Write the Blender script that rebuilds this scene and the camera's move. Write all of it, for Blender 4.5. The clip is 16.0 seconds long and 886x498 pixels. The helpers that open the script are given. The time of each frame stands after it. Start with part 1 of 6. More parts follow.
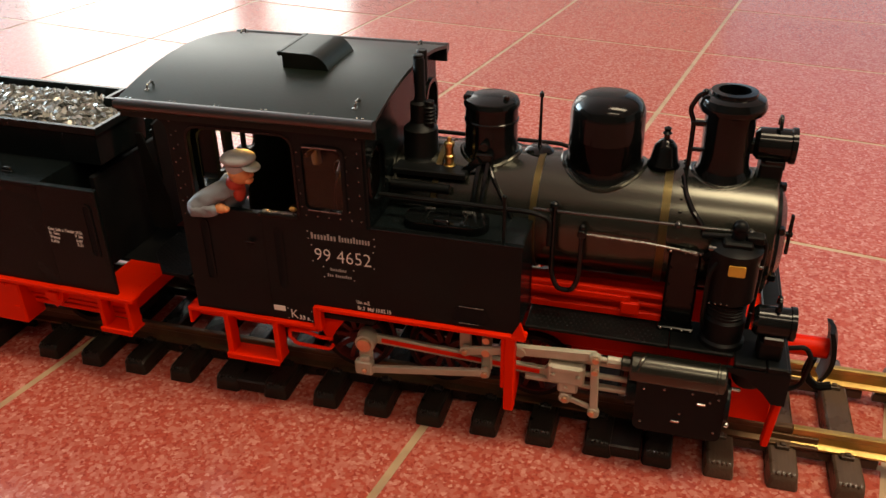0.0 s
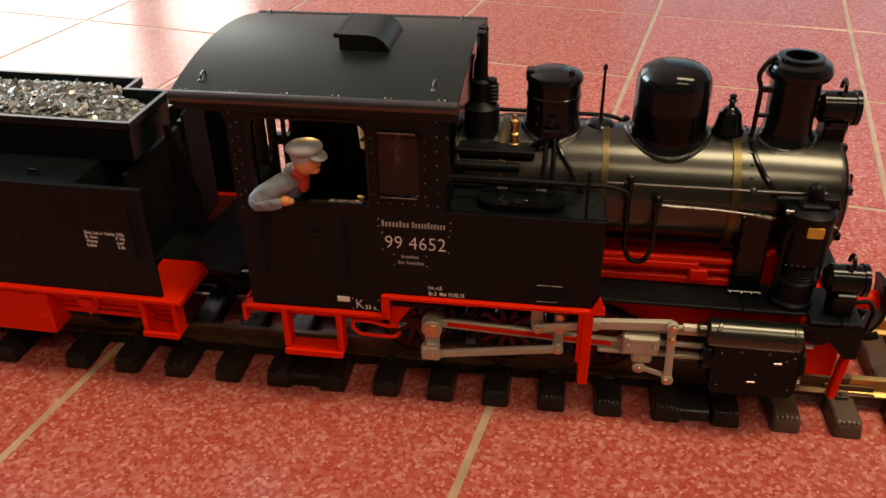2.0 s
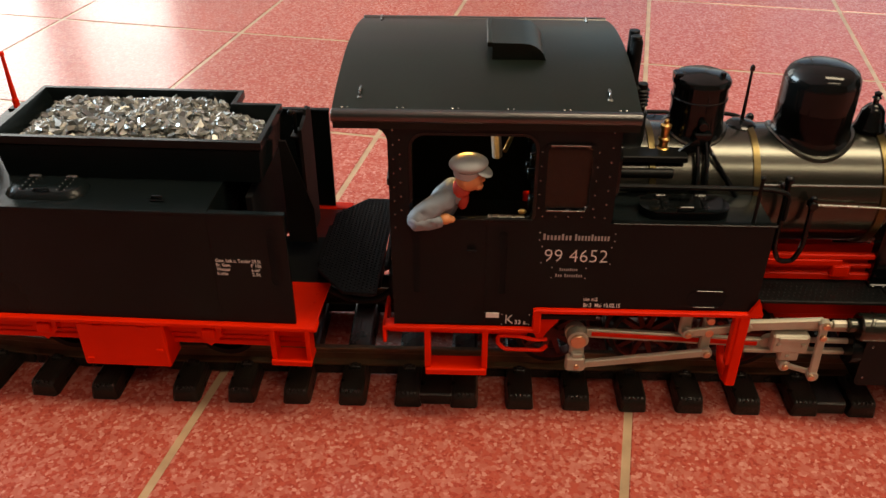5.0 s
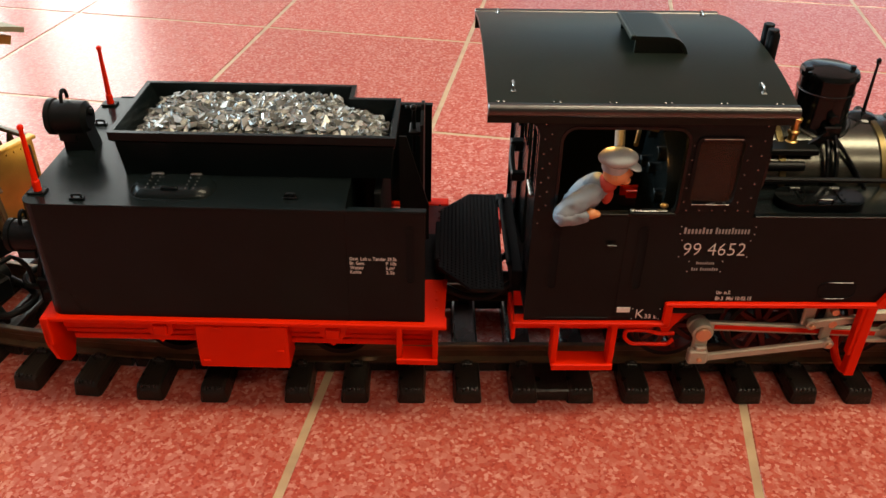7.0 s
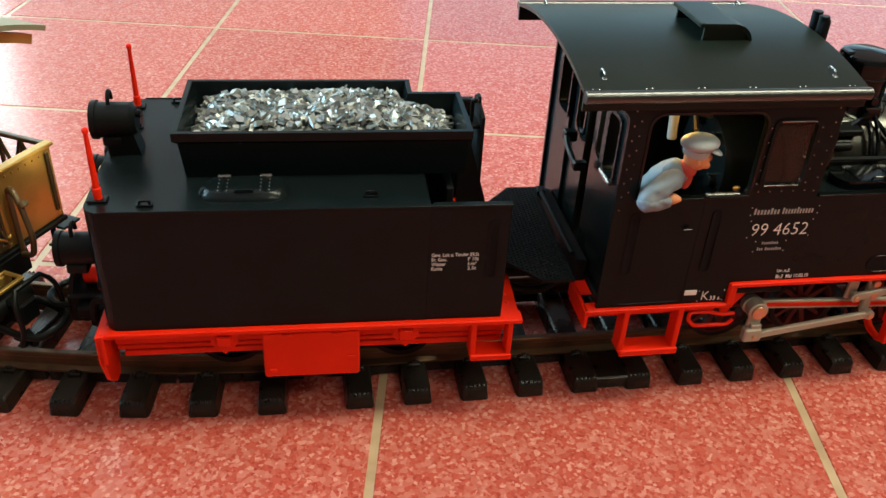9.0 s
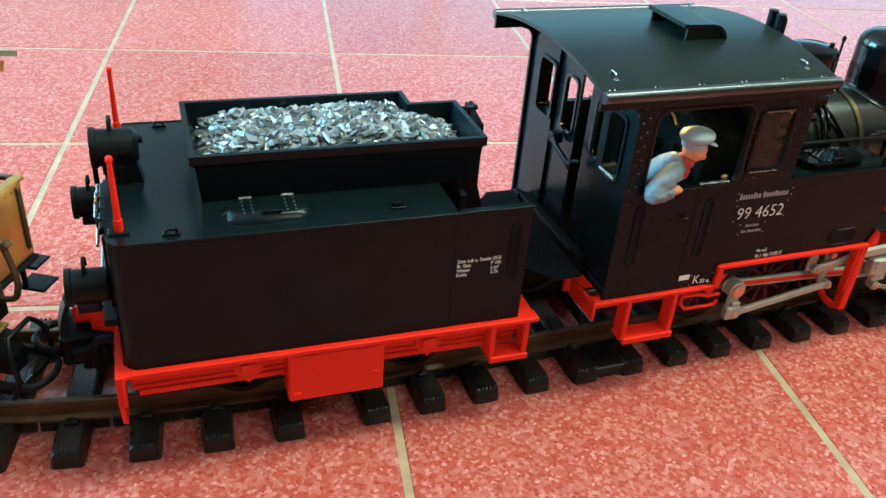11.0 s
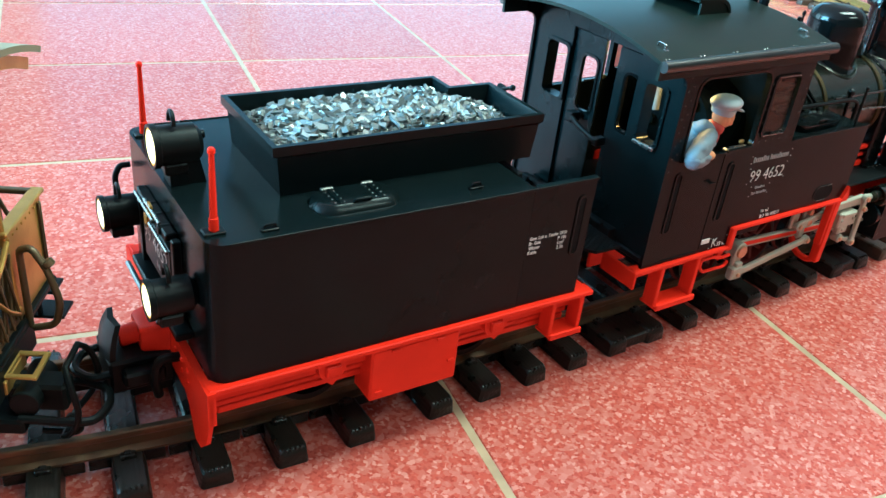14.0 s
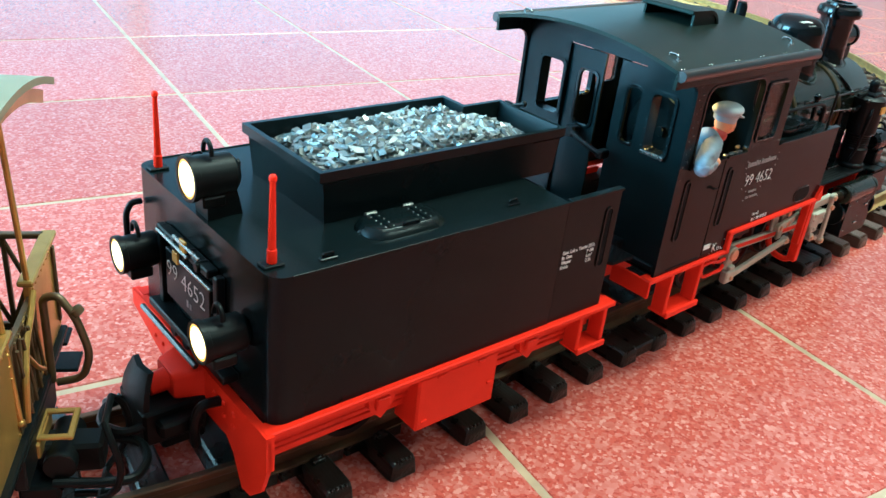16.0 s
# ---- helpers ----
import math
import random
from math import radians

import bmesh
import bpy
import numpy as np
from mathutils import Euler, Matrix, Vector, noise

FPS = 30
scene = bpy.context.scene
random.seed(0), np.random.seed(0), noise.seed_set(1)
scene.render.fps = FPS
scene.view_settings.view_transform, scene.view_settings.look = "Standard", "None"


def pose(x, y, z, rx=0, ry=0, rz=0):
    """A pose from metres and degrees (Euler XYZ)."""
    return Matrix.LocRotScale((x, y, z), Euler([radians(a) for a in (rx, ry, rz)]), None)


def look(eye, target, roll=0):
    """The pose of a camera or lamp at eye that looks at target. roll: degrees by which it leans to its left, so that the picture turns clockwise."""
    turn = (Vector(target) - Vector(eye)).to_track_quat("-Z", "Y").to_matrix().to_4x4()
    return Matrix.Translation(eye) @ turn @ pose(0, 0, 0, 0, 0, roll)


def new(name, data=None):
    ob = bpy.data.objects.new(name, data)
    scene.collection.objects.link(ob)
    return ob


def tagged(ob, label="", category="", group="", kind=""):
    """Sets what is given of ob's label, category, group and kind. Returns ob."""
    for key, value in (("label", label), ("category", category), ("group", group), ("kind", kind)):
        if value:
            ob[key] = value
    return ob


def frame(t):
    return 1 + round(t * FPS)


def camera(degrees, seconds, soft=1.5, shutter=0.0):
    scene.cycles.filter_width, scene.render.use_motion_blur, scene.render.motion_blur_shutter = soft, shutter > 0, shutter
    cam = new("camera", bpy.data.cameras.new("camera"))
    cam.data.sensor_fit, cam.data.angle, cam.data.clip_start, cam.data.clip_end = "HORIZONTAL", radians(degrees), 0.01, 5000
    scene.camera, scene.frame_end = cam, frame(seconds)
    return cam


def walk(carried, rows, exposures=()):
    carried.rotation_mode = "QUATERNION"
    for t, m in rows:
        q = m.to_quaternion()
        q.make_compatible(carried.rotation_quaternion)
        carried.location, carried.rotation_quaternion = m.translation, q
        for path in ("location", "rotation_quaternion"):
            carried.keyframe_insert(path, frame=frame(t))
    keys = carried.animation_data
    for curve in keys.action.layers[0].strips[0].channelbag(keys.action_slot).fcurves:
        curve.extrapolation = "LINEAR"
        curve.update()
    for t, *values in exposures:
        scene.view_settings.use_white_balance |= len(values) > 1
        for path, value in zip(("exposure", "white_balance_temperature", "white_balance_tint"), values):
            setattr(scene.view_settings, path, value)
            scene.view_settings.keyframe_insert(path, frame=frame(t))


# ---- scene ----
import mathutils.geometry
import mathutils.noise

cam = camera(55.3, 16.0)
METRES, EYE, TILT, LEAN, TURN = 0.54, 0.2657, 0.0, 0.0, 17.3
ROWS = [
    (0.0, 0.0, 0.0, 0.0, -0.46, -29.77, 0.8),
    (0.5, -0.0291, -0.0007, 0.0003, -2.76, -30.25, 0.74),
    (1.0, -0.0652, 0.0052, 0.0023, -4.88, -30.85, 0.69),
    (1.5, -0.0991, 0.0149, 0.0039, -6.25, -31.49, 0.76),
    (2.0, -0.1266, 0.0228, 0.0052, -7.79, -31.98, 0.66),
    (2.5, -0.1467, 0.0294, 0.009, -9.06, -32.36, 0.57),
    (3.0, -0.175, 0.0388, 0.0125, -10.54, -32.58, 0.32),
    (3.5, -0.2051, 0.0532, 0.0173, -11.93, -32.95, 0.33),
    (4.0, -0.2333, 0.0639, 0.0176, -12.75, -33.1, 0.33),
    (6.5, -0.3967, 0.12, 0.0156, -16.16, -33.62, -0.7),
    (7.0, -0.4251, 0.1279, 0.0133, -16.93, -33.64, -0.94),
    (7.5, -0.4591, 0.1395, 0.0101, -18.24, -33.65, -1.35),
    (8.0, -0.4877, 0.1518, 0.0061, -19.87, -33.57, -1.78),
    (8.5, -0.5197, 0.1667, 0.0032, -22.37, -33.48, -2.28),
    (9.0, -0.5573, 0.1825, -0.0013, -24.99, -33.2, -2.86),
    (11.5, -0.693, 0.2591, -0.0134, -38.6, -31.32, -4.57),
    (12.0, -0.7179, 0.2798, -0.0213, -40.71, -30.91, -4.76),
    (12.5, -0.7433, 0.3005, -0.0307, -42.71, -30.5, -5.0),
    (13.0, -0.7657, 0.3239, -0.0365, -45.06, -30.2, -5.47),
    (13.5, -0.7814, 0.341, -0.0421, -47.23, -29.87, -5.72),
    (14.0, -0.8022, 0.3567, -0.0505, -49.17, -29.47, -5.93),
    (14.5, -0.8255, 0.3759, -0.0586, -50.88, -29.06, -6.03),
    (15.0, -0.8403, 0.3985, -0.0646, -52.7, -28.53, -6.0),
    (15.5, -0.8468, 0.4251, -0.0679, -55.23, -27.79, -6.12),
    (16.0, -0.8513, 0.4381, -0.0704, -56.99, -26.83, -5.92),
]
EXPOSURES = [
    (0.0, -0.08, 7600, 8), (3.5, -0.08, 7600, 8), (7.0, 0.23, 7200, 4), (9.0, 0.5, 6000, -12),
    (12.5, 0.93, 4330, -30), (16.0, 1.0, 4480, -28),
]
walk(cam, [(t, pose(0, 0, EYE, TILT, LEAN, TURN) @ pose(METRES * x, METRES * y, METRES * z, 90 + pitch, roll, yaw)) for t, x, y, z, yaw, pitch, roll in ROWS], EXPOSURES)

# ---- world and light ----
world = bpy.data.worlds.new("daylight")
scene.world = world
world.use_nodes = True
wn = world.node_tree.nodes
sky = wn.new("ShaderNodeTexSky")
sky.sky_type = "NISHITA"
sky.sun_disc = False
sky.sun_elevation, sky.sun_rotation = radians(35), radians(200)
world.node_tree.links.new(sky.outputs[0], wn["Background"].inputs[0])
wn["Background"].inputs[1].default_value = 0.12


def area_lamp(name, eye, target, sx, sy, watts, colour):
    data = bpy.data.lights.new(name, "AREA")
    data.shape, data.size, data.size_y, data.energy, data.color = "RECTANGLE", sx, sy, watts, colour
    ob = new(name, data)
    ob.matrix_world = look(eye, target)
    return ob


# ---- materials ----
def nodes_of(mat):
    return mat.node_tree.nodes, mat.node_tree.links


def base_material(name, colour, rough=0.5, metal=0.0, coat=0.0, spec=0.5):
    mat = bpy.data.materials.new(name)
    mat.use_nodes = True
    b = mat.node_tree.nodes["Principled BSDF"]
    b.inputs["Base Color"].default_value = (*colour, 1)
    b.inputs["Roughness"].default_value = rough
    b.inputs["Metallic"].default_value = metal
    b.inputs["Coat Weight"].default_value = coat
    b.inputs["Specular IOR Level"].default_value = spec
    return mat


def worn(name, colour, second, rough=0.4, rough2=0.55, metal=0.0, scale=60.0, fine=900.0, bump=0.15, coat=0.0, spec=0.5, mixing=(0.4, 0.7)):
    """Paint, plastic or metal with blotches at one scale and grain at a finer one."""
    mat = base_material(name, colour, rough, metal, coat, spec)
    n, l = nodes_of(mat)
    b = n["Principled BSDF"]
    tc = n.new("ShaderNodeTexCoord")
    big, small = n.new("ShaderNodeTexNoise"), n.new("ShaderNodeTexNoise")
    big.inputs["Scale"].default_value, small.inputs["Scale"].default_value = scale, fine
    big.inputs["Detail"].default_value, small.inputs["Detail"].default_value = 5, 2
    for tex in (big, small):
        l.new(tc.outputs["Object"], tex.inputs["Vector"])
    ramp = n.new("ShaderNodeMapRange")
    ramp.inputs["From Min"].default_value, ramp.inputs["From Max"].default_value = mixing
    l.new(big.outputs["Fac"], ramp.inputs["Value"])
    mix = n.new("ShaderNodeMix")
    mix.data_type = "RGBA"
    mix.inputs["A"].default_value, mix.inputs["B"].default_value = (*colour, 1), (*second, 1)
    l.new(ramp.outputs[0], mix.inputs["Factor"])
    l.new(mix.outputs["Result"], b.inputs["Base Color"])
    rr = n.new("ShaderNodeMapRange")
    rr.inputs["To Min"].default_value, rr.inputs["To Max"].default_value = rough, rough2
    l.new(big.outputs["Fac"], rr.inputs["Value"])
    l.new(rr.outputs[0], b.inputs["Roughness"])
    bp = n.new("ShaderNodeBump")
    bp.inputs["Strength"].default_value, bp.inputs["Distance"].default_value = bump, 0.0003
    l.new(small.outputs["Fac"], bp.inputs["Height"])
    l.new(bp.outputs[0], b.inputs["Normal"])
    return mat


M_BLACK = worn("satin_black_paint", (0.0042, 0.0066, 0.0070), (0.0057, 0.0086, 0.0091), 0.20, 0.28, scale=40, bump=0.05, spec=0.14)
M_GLOSS = worn("glossy_black_paint", (0.0028, 0.0036, 0.0038), (0.004, 0.005, 0.005), 0.09, 0.15, scale=40, bump=0.02, spec=0.26)
M_ROOF = worn("dark_grey_green_roof_paint", (0.0058, 0.0088, 0.0066), (0.0076, 0.0110, 0.0084), 0.32, 0.40, scale=30, bump=0.08, spec=0.22)
M_BOILER = worn("boiler_sheet_paint", (0.0040, 0.0050, 0.0036), (0.0055, 0.0066, 0.0048), 0.20, 0.27, scale=25, bump=0.04, spec=0.80)
M_DARK = worn("dull_black_plastic", (0.0033, 0.0040, 0.0042), (0.005, 0.006, 0.006), 0.34, 0.48, scale=80, bump=0.12, spec=0.14)
M_GUTTER = worn("glossy_roof_bead", (0.004, 0.005, 0.0045), (0.006, 0.007, 0.006), 0.26, 0.32, scale=40, bump=0.03, spec=1.0)
M_MATT = worn("matt_black_plastic", (0.005, 0.0055, 0.006), (0.008, 0.0085, 0.009), 0.6, 0.75, scale=80, bump=0.12, spec=0.12)
M_RED = worn("signal_red_paint", (0.72, 0.015, 0.003), (0.78, 0.019, 0.004), 0.34, 0.44, scale=50, bump=0.05, spec=0.12)
M_STEEL = worn("grey_cast_rods", (0.41, 0.39, 0.30), (0.48, 0.455, 0.36), 0.36, 0.5, metal=0.25, scale=120, bump=0.2)
M_BRIGHT = base_material("bright_steel", (0.62, 0.60, 0.56), 0.25, 1.0)
M_COPPER = worn("copper_bolt", (0.62, 0.38, 0.24), (0.7, 0.46, 0.3), 0.3, 0.4, metal=0.9, scale=300)
M_BRASS = worn("brass", (0.62, 0.42, 0.14), (0.7, 0.5, 0.2), 0.28, 0.4, metal=1.0, scale=90, bump=0.1)
M_BAND = worn("brass_band", (0.085, 0.066, 0.026), (0.12, 0.09, 0.035), 0.28, 0.38, metal=0.85, scale=90, bump=0.1)
M_RAIL = worn("brass_rail", (0.62, 0.44, 0.16), (0.42, 0.28, 0.10), 0.28, 0.45, metal=0.9, scale=70, fine=500, bump=0.2)
for _m, _t in ((M_BOILER, (1.0, 1.0, 0.86)), (M_ROOF, (0.86, 1.0, 0.92))):
    _m.node_tree.nodes["Principled BSDF"].inputs["Specular Tint"].default_value = (*_t, 1)
# Tarnish, with the shade beside the train also put into the colour.
M_OLDRAIL = worn("tarnished_shaded_rail", (0.15, 0.088, 0.045), (0.085, 0.052, 0.032), 0.34, 0.55, metal=0.7, scale=70, fine=500, bump=0.2)
# The red paint with the shade low between the frames put into its colour.
M_SHADED_RED = worn("shaded_red_paint", (0.10, 0.010, 0.007), (0.07, 0.008, 0.006), 0.45, 0.6, scale=90, bump=0.15, spec=0.2)
# Lighter than the black paint: glints of rivets and rods put into the colour.
M_RIVET = worn("grey_glint_metal", (0.20, 0.20, 0.19), (0.26, 0.26, 0.24), 0.22, 0.32, metal=0.9, scale=200)
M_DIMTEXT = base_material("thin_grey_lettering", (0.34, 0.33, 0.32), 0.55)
M_COACH = worn("aged_gold_paint", (0.52, 0.335, 0.088), (0.38, 0.24, 0.062), 0.28, 0.42, metal=0.75, scale=60, bump=0.2)
M_COACHDARK = worn("dark_bronze_paint", (0.09, 0.062, 0.033), (0.14, 0.095, 0.045), 0.34, 0.5, metal=0.5, scale=60, bump=0.2)
M_CROOF = worn("pale_green_gold_roof", (0.20, 0.18, 0.11), (0.24, 0.215, 0.13), 0.5, 0.6, scale=30, bump=0.1)
M_WHITE = base_material("white_lettering", (0.78, 0.76, 0.72), 0.5)
M_YELLOW = worn("yellow_plate", (0.62, 0.36, 0.05), (0.55, 0.30, 0.04), 0.4, 0.5, scale=200)
M_JACKET = worn("blue_grey_jacket", (0.17, 0.20, 0.23), (0.21, 0.245, 0.275), 0.55, 0.65, scale=150, fine=700, bump=0.2)
M_CAP = worn("light_grey_cap", (0.34, 0.37, 0.375), (0.39, 0.42, 0.425), 0.5, 0.6, scale=150, bump=0.2)
M_SKIN = base_material("painted_tan_face", (0.66, 0.27, 0.11), 0.5)
M_SCARF = base_material("red_scarf", (0.42, 0.035, 0.02), 0.6)
M_LENS = base_material("lit_lamp_lens", (1.0, 0.93, 0.8), 0.3)
_b = M_LENS.node_tree.nodes["Principled BSDF"]
_b.inputs["Emission Color"].default_value = (1.0, 0.70, 0.30, 1)
_b.inputs["Emission Strength"].default_value = 2.2
# Glow for an added ring that stands for the amber halo round lenses.
M_AMBER = base_material("amber_halo_ring", (0.9, 0.5, 0.15), 0.4)
_b = M_AMBER.node_tree.nodes["Principled BSDF"]
_b.inputs["Emission Color"].default_value = (1.0, 0.40, 0.07, 1)
_b.inputs["Emission Strength"].default_value = 0.9
M_GLASS = base_material("brownish_window_glass", (0.42, 0.26, 0.21), 0.02)
_b = M_GLASS.node_tree.nodes["Principled BSDF"]
_b.inputs["Transmission Weight"].default_value = 0.95
_b.inputs["IOR"].default_value = 1.2
M_WALL = worn("pale_plaster", (0.46, 0.43, 0.40), (0.41, 0.38, 0.35), 0.7, 0.8, scale=3, fine=120, bump=0.1)


# For the unseen south wall: dark so that black paint mirrors little light.
M_DARK_WALL = worn("dark_unseen_wall", (0.10, 0.072, 0.05), (0.075, 0.052, 0.036), 0.5, 0.65, scale=4, fine=160, bump=0.2)
M_CEILING = worn("white_ceiling_paint", (0.82, 0.80, 0.77), (0.76, 0.74, 0.71), 0.7, 0.8, scale=3, fine=120, bump=0.1)


def sleeper_material(name, colour, second):
    mat = worn(name, colour, second, 0.22, 0.34, scale=90, bump=0.1, spec=0.28)
    n, l = nodes_of(mat)
    tc, mp, w = n.new("ShaderNodeTexCoord"), n.new("ShaderNodeMapping"), n.new("ShaderNodeTexNoise")
    mp.inputs["Scale"].default_value = (700, 45, 700)
    l.new(tc.outputs["Object"], mp.inputs["Vector"])
    l.new(mp.outputs[0], w.inputs["Vector"])
    w.inputs["Scale"].default_value = 1.0
    bp = n["Bump"]
    bp.inputs["Strength"].default_value, bp.inputs["Distance"].default_value = 0.5, 0.0006
    l.new(w.outputs["Fac"], bp.inputs["Height"])
    return mat


M_SLEEPER = sleeper_material("dark_brown_sleeper", (0.010, 0.0080, 0.0062), (0.017, 0.0132, 0.010))
M_BROWN = sleeper_material("weathered_brown_sleeper", (0.062, 0.038, 0.026), (0.085, 0.055, 0.038))


def coal_material():
    """Anthracite chips: dark grey, each with its own tone and polish."""
    mat = base_material("shiny_coal", (0.1, 0.1, 0.1), 0.2, 0.35)
    n, l = nodes_of(mat)
    b = n["Principled BSDF"]
    g, r = n.new("ShaderNodeNewGeometry"), n.new("ShaderNodeMapRange")
    r.inputs["To Min"].default_value, r.inputs["To Max"].default_value = 0.20, 0.46
    tc, grain = n.new("ShaderNodeTexCoord"), n.new("ShaderNodeTexNoise")
    grain.inputs["Scale"].default_value, grain.inputs["Detail"].default_value = 260, 4
    l.new(tc.outputs["Object"], grain.inputs["Vector"])
    l.new(grain.outputs["Fac"], r.inputs["Value"])
    l.new(r.outputs[0], b.inputs["Roughness"])
    ramp = n.new("ShaderNodeValToRGB")
    ramp.color_ramp.elements[0].color = (0.055, 0.060, 0.058, 1)
    ramp.color_ramp.elements[1].color = (0.46, 0.48, 0.46, 1)
    for at, c in ((0.35, (0.14, 0.147, 0.14, 1)), (0.75, (0.28, 0.29, 0.275, 1))):
        ramp.color_ramp.elements.new(at).color = c
    l.new(g.outputs["Random Per Island"], ramp.inputs["Fac"])
    l.new(ramp.outputs[0], b.inputs["Base Color"])
    bp = n.new("ShaderNodeBump")
    bp.inputs["Strength"].default_value, bp.inputs["Distance"].default_value = 0.35, 0.0006
    l.new(grain.outputs["Fac"], bp.inputs["Height"])
    l.new(bp.outputs[0], b.inputs["Normal"])
    return mat


M_COAL = coal_material()


def terrazzo():
    """Polished red terrazzo: red matrix, pale pink and dark chips, each tile slightly its own tone."""
    mat = base_material("red_terrazzo", (0.3, 0.05, 0.04), 0.2, spec=0.5)
    n, l = nodes_of(mat)
    b = n["Principled BSDF"]
    geo = n.new("ShaderNodeNewGeometry")
    info = n.new("ShaderNodeObjectInfo")
    shift = n.new("ShaderNodeVectorMath")
    shift.operation = "MULTIPLY_ADD"
    comb = n.new("ShaderNodeCombineXYZ")
    l.new(info.outputs["Random"], comb.inputs[0])
    l.new(info.outputs["Random"], comb.inputs[1])
    shift.inputs[1].default_value = (3.7, 5.3, 0)
    l.new(comb.outputs[0], shift.inputs[0])
    l.new(geo.outputs["Position"], shift.inputs[2])

    wob = n.new("ShaderNodeTexNoise")
    wob.inputs["Scale"].default_value, wob.inputs["Detail"].default_value = 900, 2
    l.new(shift.outputs[0], wob.inputs["Vector"])
    ragged = n.new("ShaderNodeVectorMath")
    ragged.operation = "MULTIPLY_ADD"
    ragged.inputs[1].default_value = (0.0014, 0.0014, 0)
    l.new(wob.outputs["Color"], ragged.inputs[0])
    l.new(shift.outputs[0], ragged.inputs[2])

    def chips(scale, lo, hi):
        v = n.new("ShaderNodeTexVoronoi")
        v.inputs["Scale"].default_value = scale
        v.inputs["Randomness"].default_value = 1.0
        l.new(ragged.outputs[0], v.inputs["Vector"])
        sep = n.new("ShaderNodeSeparateColor")
        l.new(v.outputs["Color"], sep.inputs[0])
        pick = n.new("ShaderNodeMapRange")
        pick.inputs["From Min"].default_value, pick.inputs["From Max"].default_value = lo, hi
        l.new(sep.outputs[0], pick.inputs["Value"])
        return pick.outputs[0], sep.outputs[1]

    def mix(fac, a, c):
        m = n.new("ShaderNodeMix")
        m.data_type = "RGBA"
        for key, val in (("Factor", fac), ("A", a), ("B", c)):
            if isinstance(val, (tuple, float)):
                m.inputs[key].default_value = val
            else:
                l.new(val, m.inputs[key])
        return m.outputs["Result"]

    cloud = n.new("ShaderNodeTexNoise")
    cloud.inputs["Scale"].default_value, cloud.inputs["Detail"].default_value = 14, 6
    l.new(shift.outputs[0], cloud.inputs["Vector"])
    base = mix(cloud.outputs["Fac"], (0.335, 0.0561, 0.0385, 1), (0.404, 0.088, 0.0616, 1))
    f1, t1 = chips(470, 0.50, 0.66)
    f2, t2 = chips(640, 0.80, 0.90)
    f3, t3 = chips(820, 0.50, 0.80)
    c1 = mix(t1, (0.374, 0.0935, 0.0693, 1), (0.443, 0.149, 0.116, 1))
    c2 = mix(t2, (0.433, 0.138, 0.108, 1), (0.522, 0.231, 0.187, 1))
    c3 = mix(t3, (0.266, 0.0396, 0.0275, 1), (0.335, 0.0616, 0.0451, 1))
    col = mix(f3, base, c3)
    col = mix(f1, col, c1)
    col = mix(f2, col, c2)
    tone = n.new("ShaderNodeHueSaturation")
    rng = n.new("ShaderNodeMapRange")
    rng.inputs["To Min"].default_value, rng.inputs["To Max"].default_value = 0.92, 1.08
    l.new(info.outputs["Random"], rng.inputs["Value"])
    l.new(rng.outputs[0], tone.inputs["Value"])
    l.new(col, tone.inputs["Color"])
    l.new(tone.outputs[0], b.inputs["Base Color"])
    smear = n.new("ShaderNodeTexNoise")
    smear.inputs["Scale"].default_value, smear.inputs["Detail"].default_value = 9, 4
    l.new(geo.outputs["Position"], smear.inputs["Vector"])
    rr = n.new("ShaderNodeMapRange")
    rr.inputs["To Min"].default_value, rr.inputs["To Max"].default_value = 0.12, 0.24
    l.new(smear.outputs["Fac"], rr.inputs["Value"])
    l.new(rr.outputs[0], b.inputs["Roughness"])
    bp = n.new("ShaderNodeBump")
    bp.inputs["Strength"].default_value, bp.inputs["Distance"].default_value = 0.06, 0.0003
    l.new(cloud.outputs["Fac"], bp.inputs["Height"])
    l.new(bp.outputs[0], b.inputs["Normal"])
    return mat


M_TILE = terrazzo()
M_GROUT = worn("sandy_grout", (0.44, 0.32, 0.20), (0.34, 0.24, 0.15), 0.2, 0.3, scale=60, fine=1500, bump=0.4)

# ---- mesh helpers; shapes are given in millimetres ----
MM = 0.001


